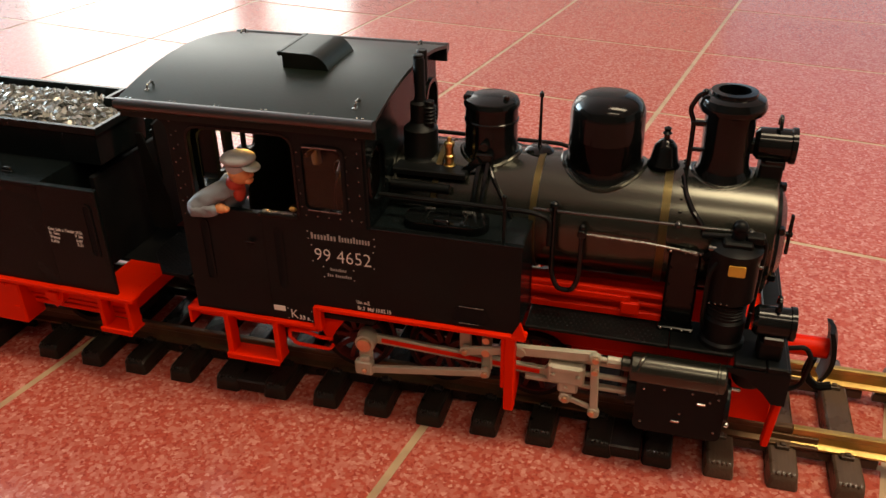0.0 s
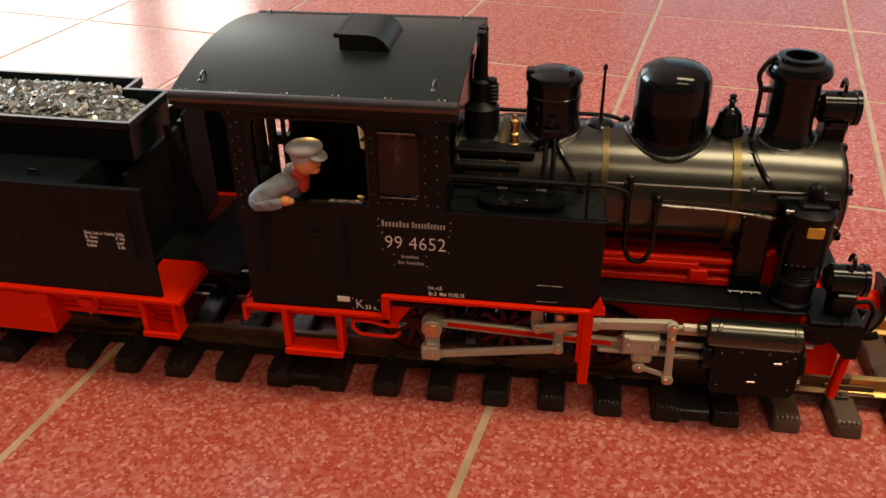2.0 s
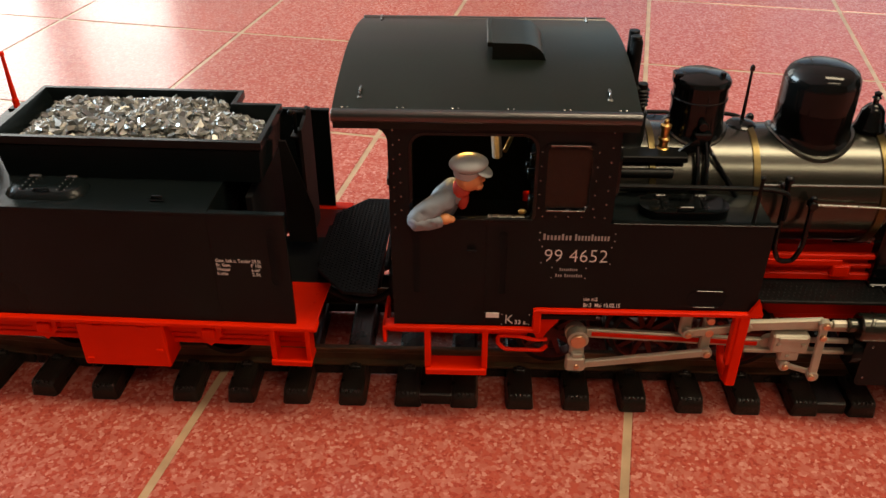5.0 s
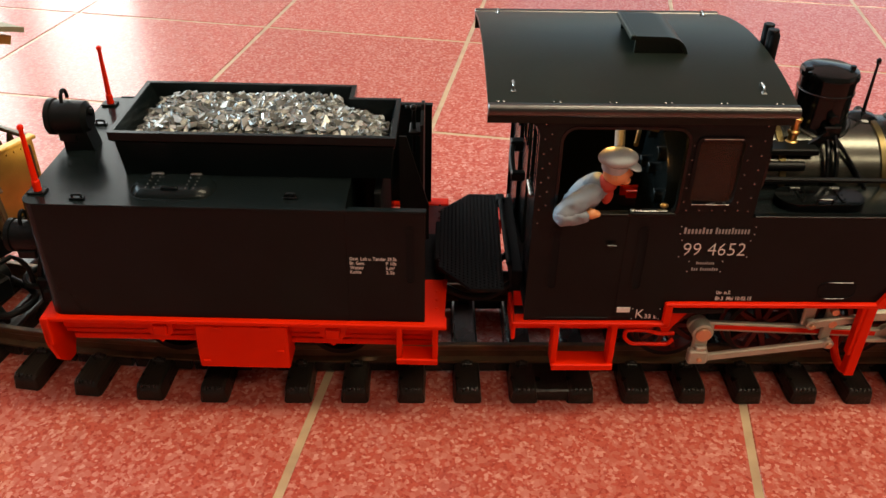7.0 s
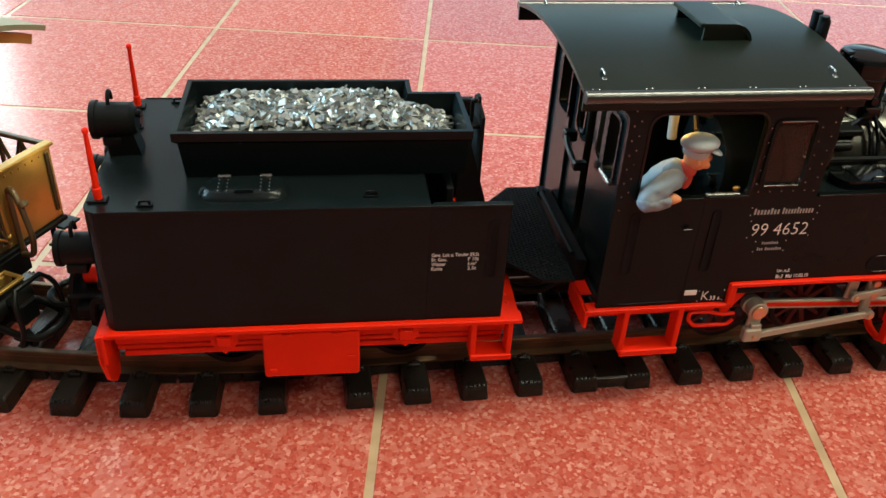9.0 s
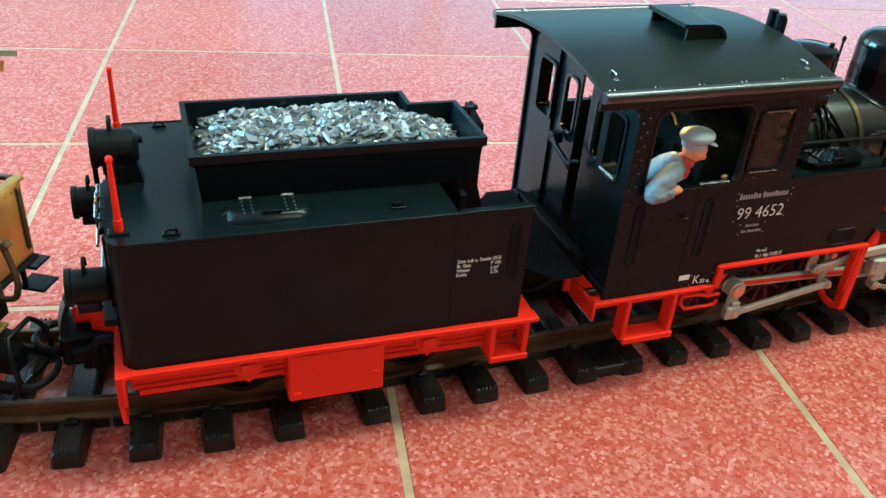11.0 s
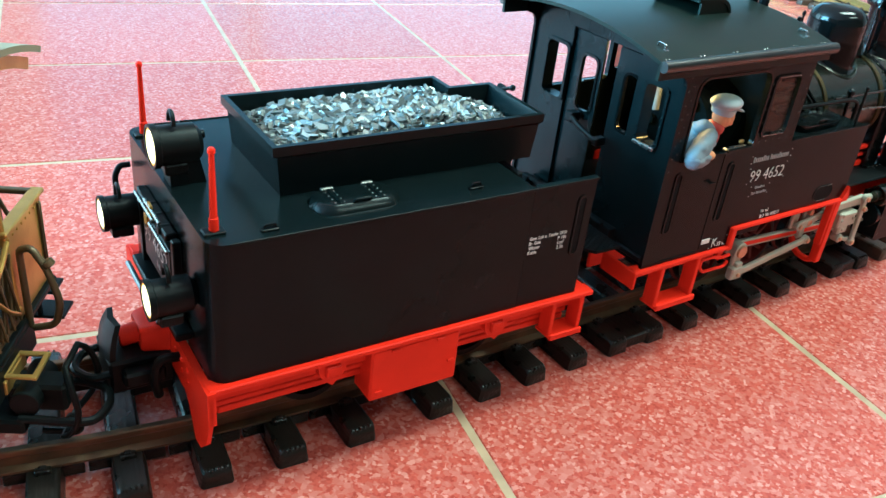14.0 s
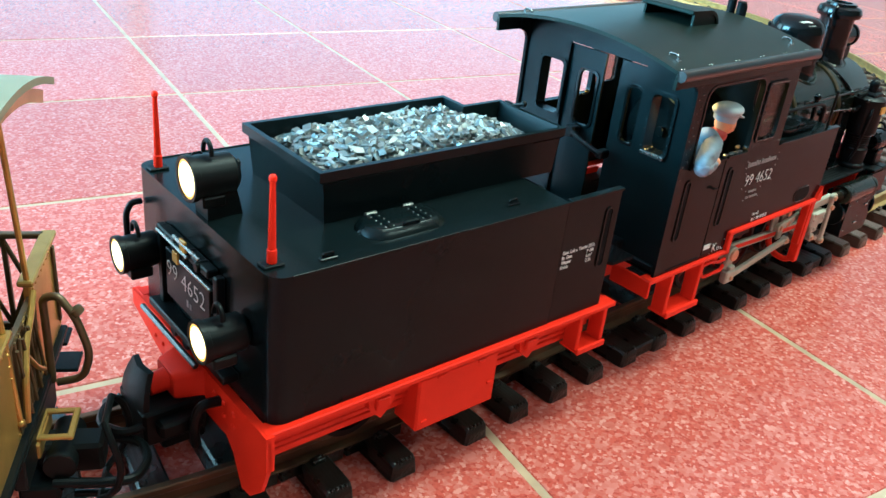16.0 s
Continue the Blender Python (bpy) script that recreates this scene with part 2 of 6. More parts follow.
class Shape:
    """Gathers primitives, in millimetres, into one mesh."""

    def __init__(self):
        self.v, self.f, self.m = [], [], []

    def add(self, verts, faces, slot=0):
        k = len(self.v)
        self.v += [tuple(p) for p in verts]
        self.f += [tuple(i + k for i in f) for f in faces]
        self.m += [slot] * len(faces)
        return self

    def box(self, x0, x1, y0, y1, z0, z1, c=0.4, slot=0, m=None):
        """A box with chamfered edges; m turns it about its own middle."""
        x0, x1, y0, y1, z0, z1 = min(x0, x1), max(x0, x1), min(y0, y1), max(y0, y1), min(z0, z1), max(z0, z1)
        c = min(c, (x1 - x0) * 0.3, (y1 - y0) * 0.3, (z1 - z0) * 0.3)
        mid = Vector(((x0 + x1) / 2, (y0 + y1) / 2, (z0 + z1) / 2))
        h = ((x1 - x0) / 2, (y1 - y0) / 2, (z1 - z0) / 2)
        bm = bmesh.new()
        pts = []
        for sx in (-1, 1):
            for sy in (-1, 1):
                for sz in (-1, 1):
                    for a in range(3):
                        p = [sx * h[0], sy * h[1], sz * h[2]]
                        for q in range(3):
                            if q != a:
                                p[q] -= (sx, sy, sz)[q] * c
                        pts.append(Vector(p))
        for p in pts:
            bm.verts.new(p)
        hull = bmesh.ops.convex_hull(bm, input=bm.verts)
        bmesh.ops.dissolve_limit(bm, angle_limit=0.01, verts=bm.verts, edges=bm.edges)
        bm.verts.index_update()
        vs = [mid + ((m @ v.co) if m else v.co) for v in bm.verts]
        fs = [[v.index for v in f.verts] for f in bm.faces]
        bm.free()
        return self.add(vs, fs, slot)

    def ring(self, rings, close_ends=True, slot=0):
        """Skins rings of equal count."""
        n = len(rings[0])
        verts = [p for r in rings for p in r]
        faces = []
        for i in range(len(rings) - 1):
            for j in range(n):
                k = (j + 1) % n
                faces.append((i * n + j, i * n + k, (i + 1) * n + k, (i + 1) * n + j))
        if close_ends:
            faces.append(tuple(reversed(range(n))))
            faces.append(tuple(range((len(rings) - 1) * n, len(rings) * n)))
        return self.add(verts, faces, slot)

    def lathe(self, profile, base, axis=(0, 0, 1), seg=28, slot=0, hollow=False):
        """Turns (radius, height) pairs about an axis through base; hollow: the profile is a closed loop, as of a ring."""
        if hollow:
            profile = list(profile) + [profile[0]]
        q = Vector((0, 0, 1)).rotation_difference(Vector(axis).normalized())
        rings = []
        for r, h in profile:
            r = max(r, 0.01)
            rings.append([Vector(base) + q @ Vector((r * math.cos(2 * math.pi * j / seg), r * math.sin(2 * math.pi * j / seg), h)) for j in range(seg)])
        return self.ring(rings, not hollow, slot)

    def cyl(self, p0, p1, r, r1=None, seg=20, c=0.3, slot=0):
        a, b = Vector(p0), Vector(p1)
        L = (b - a).length
        r1 = r if r1 is None else r1
        c = min(c, r * 0.4, L * 0.3)
        return self.lathe([(r - c, 0), (r, c), (r1, L - c), (r1 - c, L)], a, b - a, seg, slot)

    def tube(self, pts, r, seg=10, slot=0):
        pts = [Vector(p) for p in pts]
        rings = []
        up = Vector((0.13, 0.31, 0.94))
        for i, p in enumerate(pts):
            d = (pts[min(i + 1, len(pts) - 1)] - pts[max(i - 1, 0)]).normalized()
            s = d.cross(up)
            if s.length < 0.1:
                s = d.cross(Vector((1, 0, 0)))
            s.normalize()
            u = s.cross(d)
            up = u
            q = r[i] if isinstance(r, list) else r
            rings.append([p + q * (s * math.cos(2 * math.pi * j / seg) + u * math.sin(2 * math.pi * j / seg)) for j in range(seg)])
        return self.ring(rings, True, slot)

    def ball(self, c, r, seg=14, rings=8, slot=0, m=None):
        r = (r, r, r) if isinstance(r, (int, float)) else r
        out = []
        for i in range(rings + 1):
            a = math.pi * (0.02 + 0.96 * i / rings) - math.pi / 2
            ring = []
            for j in range(seg):
                b = 2 * math.pi * j / seg
                p = Vector((r[0] * math.cos(a) * math.cos(b), r[1] * math.cos(a) * math.sin(b), r[2] * math.sin(a)))
                ring.append(Vector(c) + ((m @ p) if m else p))
            out.append(ring)
        return self.ring(out, True, slot)

    def sheet(self, outer, holes, axis, a0, a1, slot=0):
        """A flat plate with holes: loops of 2D points, thick from a0 to a1 along axis ('x': loops are (y, z); 'y': (x, z); 'z': (x, y))."""
        loops = [outer] + list(holes)
        flat = [p for lp in loops for p in lp]

        def put(p, a):
            return {"x": (a, p[0], p[1]), "y": (p[0], a, p[1]), "z": (p[0], p[1], a)}[axis]

        tris = mathutils.geometry.tessellate_polygon([[Vector((p[0], p[1], 0)) for p in lp] for lp in loops])
        n = len(flat)
        faces = [tuple(t) for t in tris] + [tuple(i + n for i in reversed(t)) for t in tris]
        k = 0
        for lp in loops:
            for i in range(len(lp)):
                j = (i + 1) % len(lp)
                faces.append((k + i, k + j, k + j + n, k + i + n))
            k += len(lp)
        return self.add([put(p, a0) for p in flat] + [put(p, a1) for p in flat], faces, slot)

    def saddle(self, cx, axis_z, radius, steps, seg=48, slot=0):
        """A skirt that sits on a barrel lying along x: steps of (radius, height over the barrel, share of the barrel's curve it keeps)."""
        rings = []
        top = axis_z + radius
        for r, h, keep in steps:
            ring = []
            for j in range(seg):
                a = 2 * math.pi * j / seg
                y = r * math.sin(a)
                z = axis_z + math.sqrt(max(radius * radius - y * y, 1))
                ring.append((cx + r * math.cos(a), y, keep * z + (1 - keep) * top + h))
            rings.append(ring)
        return self.ring(rings, True, slot)

    def rivets(self, pts, normal, r=0.55, slot=0):
        n = Vector(normal).normalized()
        for p in pts:
            self.lathe([(r, 0), (r * 0.8, r * 0.5), (r * 0.3, r * 0.8)], Vector(p), n, 8, slot)
        return self

    def strip(self, path, normal_offset, y0, y1, slot=0):
        """An arched sheet: path in (y, z), thick by normal_offset, from x = y0 to y1."""
        n = len(path)
        inner = []
        for i, p in enumerate(path):
            a, b = path[max(i - 1, 0)], path[min(i + 1, n - 1)]
            t = Vector((b[0] - a[0], b[1] - a[1])).normalized()
            inner.append((p[0] + t.y * normal_offset, p[1] - t.x * normal_offset))
        rings = []
        for x in (y0, y1):
            rings.append([(x, *p) for p in path] + [(x, *p) for p in reversed(inner)])
        return self.ring(rings, True, slot)


def rounded(x0, x1, y0, y1, r, n=4):
    """A rectangle's loop with rounded corners; r: one radius, or four from lower left on, counter-clockwise."""
    rs = (r,) * 4 if isinstance(r, (int, float)) else r
    out = []
    for (cx, cy, a), rad in zip(((x0, y0, 180), (x1, y0, 270), (x1, y1, 0), (x0, y1, 90)), rs):
        ox = cx + rad * (1 if cx == x0 else -1)
        oy = cy + rad * (1 if cy == y0 else -1)
        for i in range(n + 1):
            t = radians(a + 90 * i / n)
            out.append((ox + rad * math.cos(t), oy + rad * math.sin(t)))
    return out


def resample(pts, step):
    """Even points along a path."""
    out, left = [Vector(pts[0])], step
    for a, b in zip(pts, pts[1:]):
        a, b = Vector(a), Vector(b)
        L, d = (b - a).length, left
        while d <= L:
            out.append(a.lerp(b, d / L))
            d += step
        left = d - L
    return out


def bend(pts, n=5):
    """Rounds the corners of a path."""
    pts = [Vector(p) for p in pts]
    out = [pts[0]]
    for a, b, c in zip(pts, pts[1:], pts[2:]):
        k = min((b - a).length, (c - b).length) * 0.4
        s, e = b + (a - b).normalized() * k, b + (c - b).normalized() * k
        for i in range(n + 1):
            t = i / n
            out.append(s.lerp(b, t).lerp(b.lerp(e, t), t))
    return out + [pts[-1]]


def part(name, shape, material, parent, label="", smooth=35):
    """Links a shape as one mesh object under a thing or a part."""
    mesh = bpy.data.meshes.new(name)
    mesh.from_pydata([(p[0] * MM, p[1] * MM, p[2] * MM) for p in shape.v], [], shape.f)
    mats = material if isinstance(material, (list, tuple)) else [material]
    for m in mats:
        mesh.materials.append(m)
    mesh.polygons.foreach_set("material_index", shape.m)
    bm = bmesh.new()
    bm.from_mesh(mesh)
    bmesh.ops.recalc_face_normals(bm, faces=bm.faces)
    bm.to_mesh(mesh)
    bm.free()
    mesh.shade_smooth()
    mesh.set_sharp_from_angle(angle=radians(smooth))
    ob = new(name, mesh)
    if parent:
        ob.parent = parent
    if label:
        ob["label"] = label
    return ob


STUDS = {}


def studs(points, normal, r, material, parent, name="rivet"):
    """Small domed heads, each an object on a shared mesh."""
    key = (r, material.name)
    q = Vector((0, 0, 1)).rotation_difference(Vector(normal).normalized()).to_matrix().to_4x4()
    for p in points:
        if key in STUDS:
            ob = new(name, STUDS[key])
            ob.parent = parent
        else:
            ob = part(name, Shape().lathe([(r, -0.1), (r * 0.85, r * 0.5), (r * 0.35, r * 0.8)], (0, 0, 0), (0, 0, 1), 8), material, parent)
            STUDS[key] = ob.data
        ob.matrix_local = Matrix.Translation(Vector(p) * MM) @ q


def thing(name, m, label, category, group=""):
    ob = new(name)
    ob.empty_display_size = 0.02
    ob.matrix_world = m
    return tagged(ob, label, category, group)


def lettering(name, text, size, at, turn, parent, material=None, width=None, spacing=1.0, shear=0.0):
    """Writing in the built-in font as a thin mesh; at: lower left corner, width: the length it is fitted to, all in millimetres."""
    cu = bpy.data.curves.new(name, "FONT")
    cu.body, cu.size, cu.extrude, cu.space_character, cu.shear = text, size * MM * 1.38, 0.00006, spacing, shear
    cu.resolution_u = 2
    cu.offset = (-0.022 if size > 3 else 0.008) * size * MM
    tmp = new("lettering_draft", cu)
    bpy.context.view_layer.update()
    mesh = bpy.data.meshes.new_from_object(tmp.evaluated_get(bpy.context.evaluated_depsgraph_get()))
    bpy.data.objects.remove(tmp)
    xs = [v.co.x for v in mesh.vertices]
    ys = [v.co.y for v in mesh.vertices]
    k = width * MM / (max(xs) - min(xs)) if width else 1.0
    mesh.transform(Matrix.Diagonal((k, 1, 1, 1)) @ Matrix.Translation((-min(xs), 0, 0)))
    mesh.materials.append(material or M_WHITE)
    ob = new(name, mesh)
    ob.parent = parent
    ob.matrix_local = Matrix.Translation(Vector(at) * MM) @ turn
    return ob


ON_SIDE = pose(0, 0, 0, 90, 0, 0)
ON_REAR = pose(0, 0, 0, 90, 0, -90)

# ---- the place: tiled floor, walls, ceiling ----
TILE, TILE_TURN = 0.19275, -9.2
TILE_AT = Vector((-0.0892, 0.3425, 0))
GROUT_GAP = 0.0038
ROOM = (-5.0, 5.6, -3.0, 4.2, 2.7)


def build_room():
    x0, x1, y0, y1, h = ROOM
    s = Shape().box(x0 * 1000 - 200, x1 * 1000 + 200, y0 * 1000 - 200, y1 * 1000 + 200, -60, -0.45, 0)
    floor = part("floor", s, M_GROUT, None)
    tagged(floor, "polished red terrazzo tiles with sandy grout", "floor", kind="structure")
    t = 150

    def wall(name, s, label, mat=M_WALL):
        return tagged(part(name, s, mat, None), label, "wall", kind="structure")

    X0, X1, Y0, Y1, H = (v * 1000 for v in ROOM)
    wall("wall_south", Shape().box(X0, X1, Y0 - t, Y0, 0, H, 0), "unseen wall, darkened to dim reflections", M_DARK_WALL)
    wall("wall_east", Shape().box(X1, X1 + t, Y0 - t, Y1 + t, 0, H, 0), "plain pale plaster wall")
    ww = rounded(WEST_OPEN[0] * 1000, WEST_OPEN[1] * 1000, WEST_OPEN[2] * 1000, WEST_OPEN[3] * 1000, 1, 1)
    wall("wall_west", Shape().sheet([(Y0 - t, 0), (Y1 + t, 0), (Y1 + t, H), (Y0 - t, H)], [ww], "x", X0 - t, X0), "pale plaster wall with an added opening")
    nw = [rounded(a * 1000, b * 1000, c * 1000, d * 1000, 1, 1) for a, b, c, d in NORTH_OPEN]
    wall("wall_north", Shape().sheet([(X0, 0), (X1, 0), (X1, H), (X0, H)], nw, "y", Y1, Y1 + t), "pale plaster wall with tall windows and added openings")
    c = Shape().box(X0 - t, X1 + t, Y0 - t, Y1 + t, H, H + 120, 0)
    tagged(part("ceiling", c, M_CEILING, None), "plain white plaster ceiling", "ceiling", kind="structure")
    return floor


# The last two openings are added, to lay a pale veil over the floor.
NORTH_OPEN = ((-3.9, -2.5, 0.4, 2.3), (-2.3, -1.8, 0.4, 2.3), (0.1, 1.1, 0.4, 2.3), (1.14, 5.2, 0.4, 2.3))
# Added opening, out of view, for the blue light on rear faces.
WEST_OPEN = (1.0, 3.8, 0.8, 2.6)
FLOOR = build_room()
for i, (a, b, c, d) in enumerate(NORTH_OPEN):
    area_lamp("unseen_window_light", ((a + b) / 2, ROOM[3] + 0.02, (c + d) / 2), ((a + b) / 2, 0, (c + d) / 2), b - a, d - c, (48, 14, 0.75, 5.2)[i], ((0.92, 0.96, 1.0), (0.92, 0.96, 1.0), (1.0, 0.93, 0.84), (0.96, 0.95, 1.0))[i])
# Added lamp in the west opening; tints the cab and bunker rear blue.
area_lamp("unseen_window_light", (ROOM[0] - 0.02, 2.4, 1.7), (0, 2.4, 1.7), 2.8, 1.8, 470, (0.56, 0.78, 1.0))
for cy, wide, watts in ((0.18, 0.6, 73), (-1.5, 0.35, 27)):
    area_lamp("ceiling_lamp", (1.05, cy, ROOM[4] - 0.04), (1.05, cy, 0), 1.8, wide, watts, (1.0, 0.86, 0.66))

# ---- track ----
TRACK_YAW = 1.2
STRAIGHT = (-0.325, 0.110)
RADIUS = 0.60
CENTRE = Vector((-0.095, 0.3292))


def track_at(s):
    """Place and heading on the track's middle line, s metres along x from the joint with the straight piece's middle."""
    d = Vector((math.cos(radians(TRACK_YAW)), math.sin(radians(TRACK_YAW))))
    a, b = STRAIGHT
    if s < a:
        p = CENTRE + d * (a - CENTRE.x)
        t = (a - s) / RADIUS
        n = Vector((-d.y, d.x))
        return p - d * RADIUS * math.sin(t) + n * RADIUS * (1 - math.cos(t)), TRACK_YAW - math.degrees(t)
    if s > b:
        p = CENTRE + d * (b - CENTRE.x)
        t = (s - b) / RADIUS
        n = Vector((-d.y, d.x))
        return p + d * RADIUS * math.sin(t) + n * RADIUS * (1 - math.cos(t)), TRACK_YAW + math.degrees(t)
    return CENTRE + d * (s - CENTRE.x), TRACK_YAW


def rail_profile(side):
    """Foot, web and head, in (across, up), inner face of the head at 22.5."""
    half = [(0, 8.6), (3.6, 8.6), (3.6, 9.5), (0.9, 10.4), (0.9, 14.0), (1.5, 14.7), (1.5, 16.8), (1.1, 17.3), (0, 17.3)]
    loop = half + [(-a, b) for a, b in reversed(half[1:-1])]
    return [((24.0 + a) * side, b) for a, b in loop]


def build_track():
    track = thing("railway_track", pose(0, 0, 0), "brass-railed model railway track on dark brown sleepers", "railway track")
    joint = 0.060
    for old, steps in ((True, [-0.75 + (joint + 0.7496) * i / 50 for i in range(51)]), (False, [joint + 0.025 * i for i in range(48)])):
        for side in (-1, 1):
            rings = []
            for s in steps:
                p, yaw = track_at(s)
                n = Vector((-math.sin(radians(yaw)), math.cos(radians(yaw))))
                rings.append([((p.x + n.x * a * MM) * 1000, (p.y + n.y * a * MM) * 1000, b) for a, b in rail_profile(side)])
            part("rail", Shape().ring(rings), M_OLDRAIL if old else M_RAIL, track, "tarnished brown rail, also darkened for shade" if old else "bright brass rail", smooth=25)
    for side in (-1, 1):
        p, yaw = track_at(joint)
        j = Shape().box(-11, 11, side * 24 - 4.2, side * 24 + 4.2, 8.4, 9.9, 0.3).box(-11, 11, side * 24 - 1.6, side * 24 + 1.6, 9.6, 13.2, 0.4)
        ob = part("rail_joiner", j, M_OLDRAIL, track, "tarnished rail joiner")
        ob.matrix_local = pose(p.x, p.y, 0, 0, 0, yaw)
    first = part("sleeper", sleeper_shape(), M_SLEEPER, track)
    brown = first.data.copy()
    brown.materials[0] = M_BROWN
    spots = [-0.3041 + 0.02577 * i for i in range(16)]
    spots += [-0.341 - 0.0272 * i for i in range(15)] + [0.1145 + 0.0267 * i for i in range(40)]
    for i, s in enumerate(spots):
        p, yaw = track_at(s)
        ob = first if i == 0 else new("sleeper", brown if s > 0.02 else first.data)
        ob.parent = track
        ob.matrix_local = pose(p.x, p.y, 0, 0, 0, yaw)
    for s in (-0.1885, -0.0110, 0.1412):
        p, yaw = track_at(s)
        for side in (-1, 1):
            b = Shape().box(-9, 9, side * 26, side * 44.5, 0.3, 7.0, 0.8)
            ob = part("sleeper_bridge", b, M_SLEEPER, track, "dark joining web between two sleepers")
            ob.matrix_local = pose(p.x, p.y, 0, 0, 0, yaw)
    return track


def sleeper_shape():
    s = Shape()
    rings = []
    for y, w, top in ((-46.0, 4.4, 5.2), (-45.0, 5.3, 7.2), (-43.2, 5.6, 8.2), (43.2, 5.6, 8.2), (45.0, 5.3, 7.2), (46.0, 4.4, 5.2)):
        k = w + 0.9
        rings.append([(-k, y, 0.3), (k, y, 0.3), (w, y, top - 0.8), (w - 0.9, y, top), (-w + 0.9, y, top), (-w, y, top - 0.8)])
    s.ring(rings)
    for side in (-1, 1):
        for o in (-1, 1):
            y = side * 24 + o * 4.9
            s.box(-2.8, 2.8, y - 1.4, y + 1.4, 8, 10.2, 0.4)
            s.box(-1.2, 1.2, y - 0.9, y + 0.9, 10, 11.2, 0.3)
    for x in (-3.0, -1.0, 1.0, 3.0):
        s.box(x - 0.5, x + 0.5, -45.2, -43.6, 6.8, 8.3, 0.3)
        s.box(x - 0.5, x + 0.5, 43.6, 45.2, 6.8, 8.3, 0.3)
    s.box(-13.5, 13.5, -25.6, -22.6, 1.5, 6.5, 0.4)
    s.box(-13.5, 13.5, 22.6, 25.6, 1.5, 6.5, 0.4)
    return s


build_track()

# ---- steam locomotive ----
LOCO = thing("steam_locomotive", pose(-0.100, 0.329, 0, 0, 0, 1.1), "black model steam locomotive with red frame on the track", "locomotive")
HALF = 50.0


def cab_arch(n=20, half=51.0, edge=150.2, rise=6.8):
    r = (half * half + rise * rise) / (2 * rise)
    a = math.asin(half / r)
    return [(r * math.sin(t), edge + rise - r + r * math.cos(t)) for t in (a - 2 * a * i / n for i in range(n + 1))]


def build_cab():
    win1 = rounded(-96, -50, 104.5, 140.0, (1.5, 3, 5, 5))
    win2 = rounded(-45.6, -29.0, 109.5, 136.3, 2.2)
    fillet = [(-105 - 5.5 * (1 - math.cos(radians(a))), 137.3 + 5.5 * math.sin(radians(a))) for a in (90, 67, 45, 22, 0)]
    outer = [(-105, 52), (-45, 52), (-45, 62), (44, 62), (44, 103), (-20, 103), (-20, 148.5), (-110.5, 148.5)] + fillet
    for side in (-1, 1):
        s = Shape().sheet(outer, [win1, win2], "y", side * (HALF - 1.6), side * HALF)
        wall = part("cab_side", s, M_BLACK, LOCO)
        fr = Shape()
        fr.sheet(rounded(-47.0, -27.6, 108.1, 137.7, 3), [win2], "y", side * HALF, side * (HALF + 0.8))
        part("window_frame", fr, M_BLACK, wall)
        fr = Shape().sheet(rounded(-97.0, -49.0, 103.5, 141.0, (2, 3.5, 6, 6)), [win1], "y", side * (HALF - 2.4), side * (HALF - 1.5))
        part("window_frame", fr, M_BLACK, wall)
        part("window_sill", Shape().box(-67, -52.5, side * (HALF - 2.8), side * (HALF - 0.8), 104.2, 105.3, 0.3), M_RIVET, wall, "worn metal sill strip")
        for z in (108.8, 136.4):
            part("window_ledge", Shape().box(-44.8, -30, side * (HALF - 0.6), side * (HALF + 0.9), z, z + 0.7, 0.2), M_RIVET, wall, "thin bright ledge")
        part("window_catch", Shape().ball((-53.6, side * (HALF - 3.4), 106.2), (1.7, 1.0, 1.1), 12, 8), M_BRASS, wall, "small brass catch")
        part("window_frame", Shape().sheet(rounded(-97.2, -48.8, 103.3, 141.2, (2, 3.5, 6, 6)), [rounded(-96.1, -49.9, 104.4, 140.1, (1.5, 3, 5, 5))], "y", side * HALF, side * (HALF + 0.35)), M_GLOSS, wall)
        pane = Shape().sheet(rounded(-45.4, -29.2, 109.7, 136.1, 2), [], "y", side * (HALF - 1.2), side * (HALF - 0.8))
        ob = part("pane", pane, M_GLASS, wall)
        ob.visible_shadow = False
        rv = Shape()
        y = side * HALF
        rows = [(-103, z) for z in range(100, 146, 6)] + [(-100.5, z) for z in range(108, 142, 6)] + [(-22, z) for z in range(106, 146, 6)]
        rows += [(x, 106.3) for x in range(-46, -22, 5)] + [(-47.9 + 0.3, z) for z in range(110, 138, 6)] + [(-26.8, z) for z in range(110, 138, 6)]
        rows += [(x, 144.8) for x in range(-104, -22, 9)]
        if side < 0:
            studs([(x, y, z) for x, z in rows], (0, side, 0), 0.42, M_RIVET, wall)
        else:
            rv.rivets([(x, y, z) for x, z in rows], (0, side, 0), 0.42)
            tagged(part("far_rivets", rv, M_RIVET, wall), kind="stuff")
        # door with its joints, ledge, grooves and handle
        d = Shape()
        d.box(-67.6, -66.9, y - side * 0.2, y + side * 0.25, 54, 105, 0.1)
        d.box(-97.5, -68.2, y - side * 0.3, y + side * 0.7, 103.4, 104.6, 0.2)
        d.box(-66.8, -50, y - side * 0.3, y + side * 0.9, 103.8, 105.2, 0.2)
        d.box(-96, -70, y - side * 0.2, y + side * 0.35, 53.2, 53.8, 0.1)
        part("door_edge", d, M_BLACK, wall)
        for gx in (-95, -60.4):
            g = Shape().sheet(rounded(gx - 2.4, gx + 2.4, 68, 98.5, 2.3), [rounded(gx - 1.5, gx + 1.5, 69, 97.5, 1.4)], "y", y, y + side * 0.5)
            part("groove_rim", g, M_BLACK, wall)
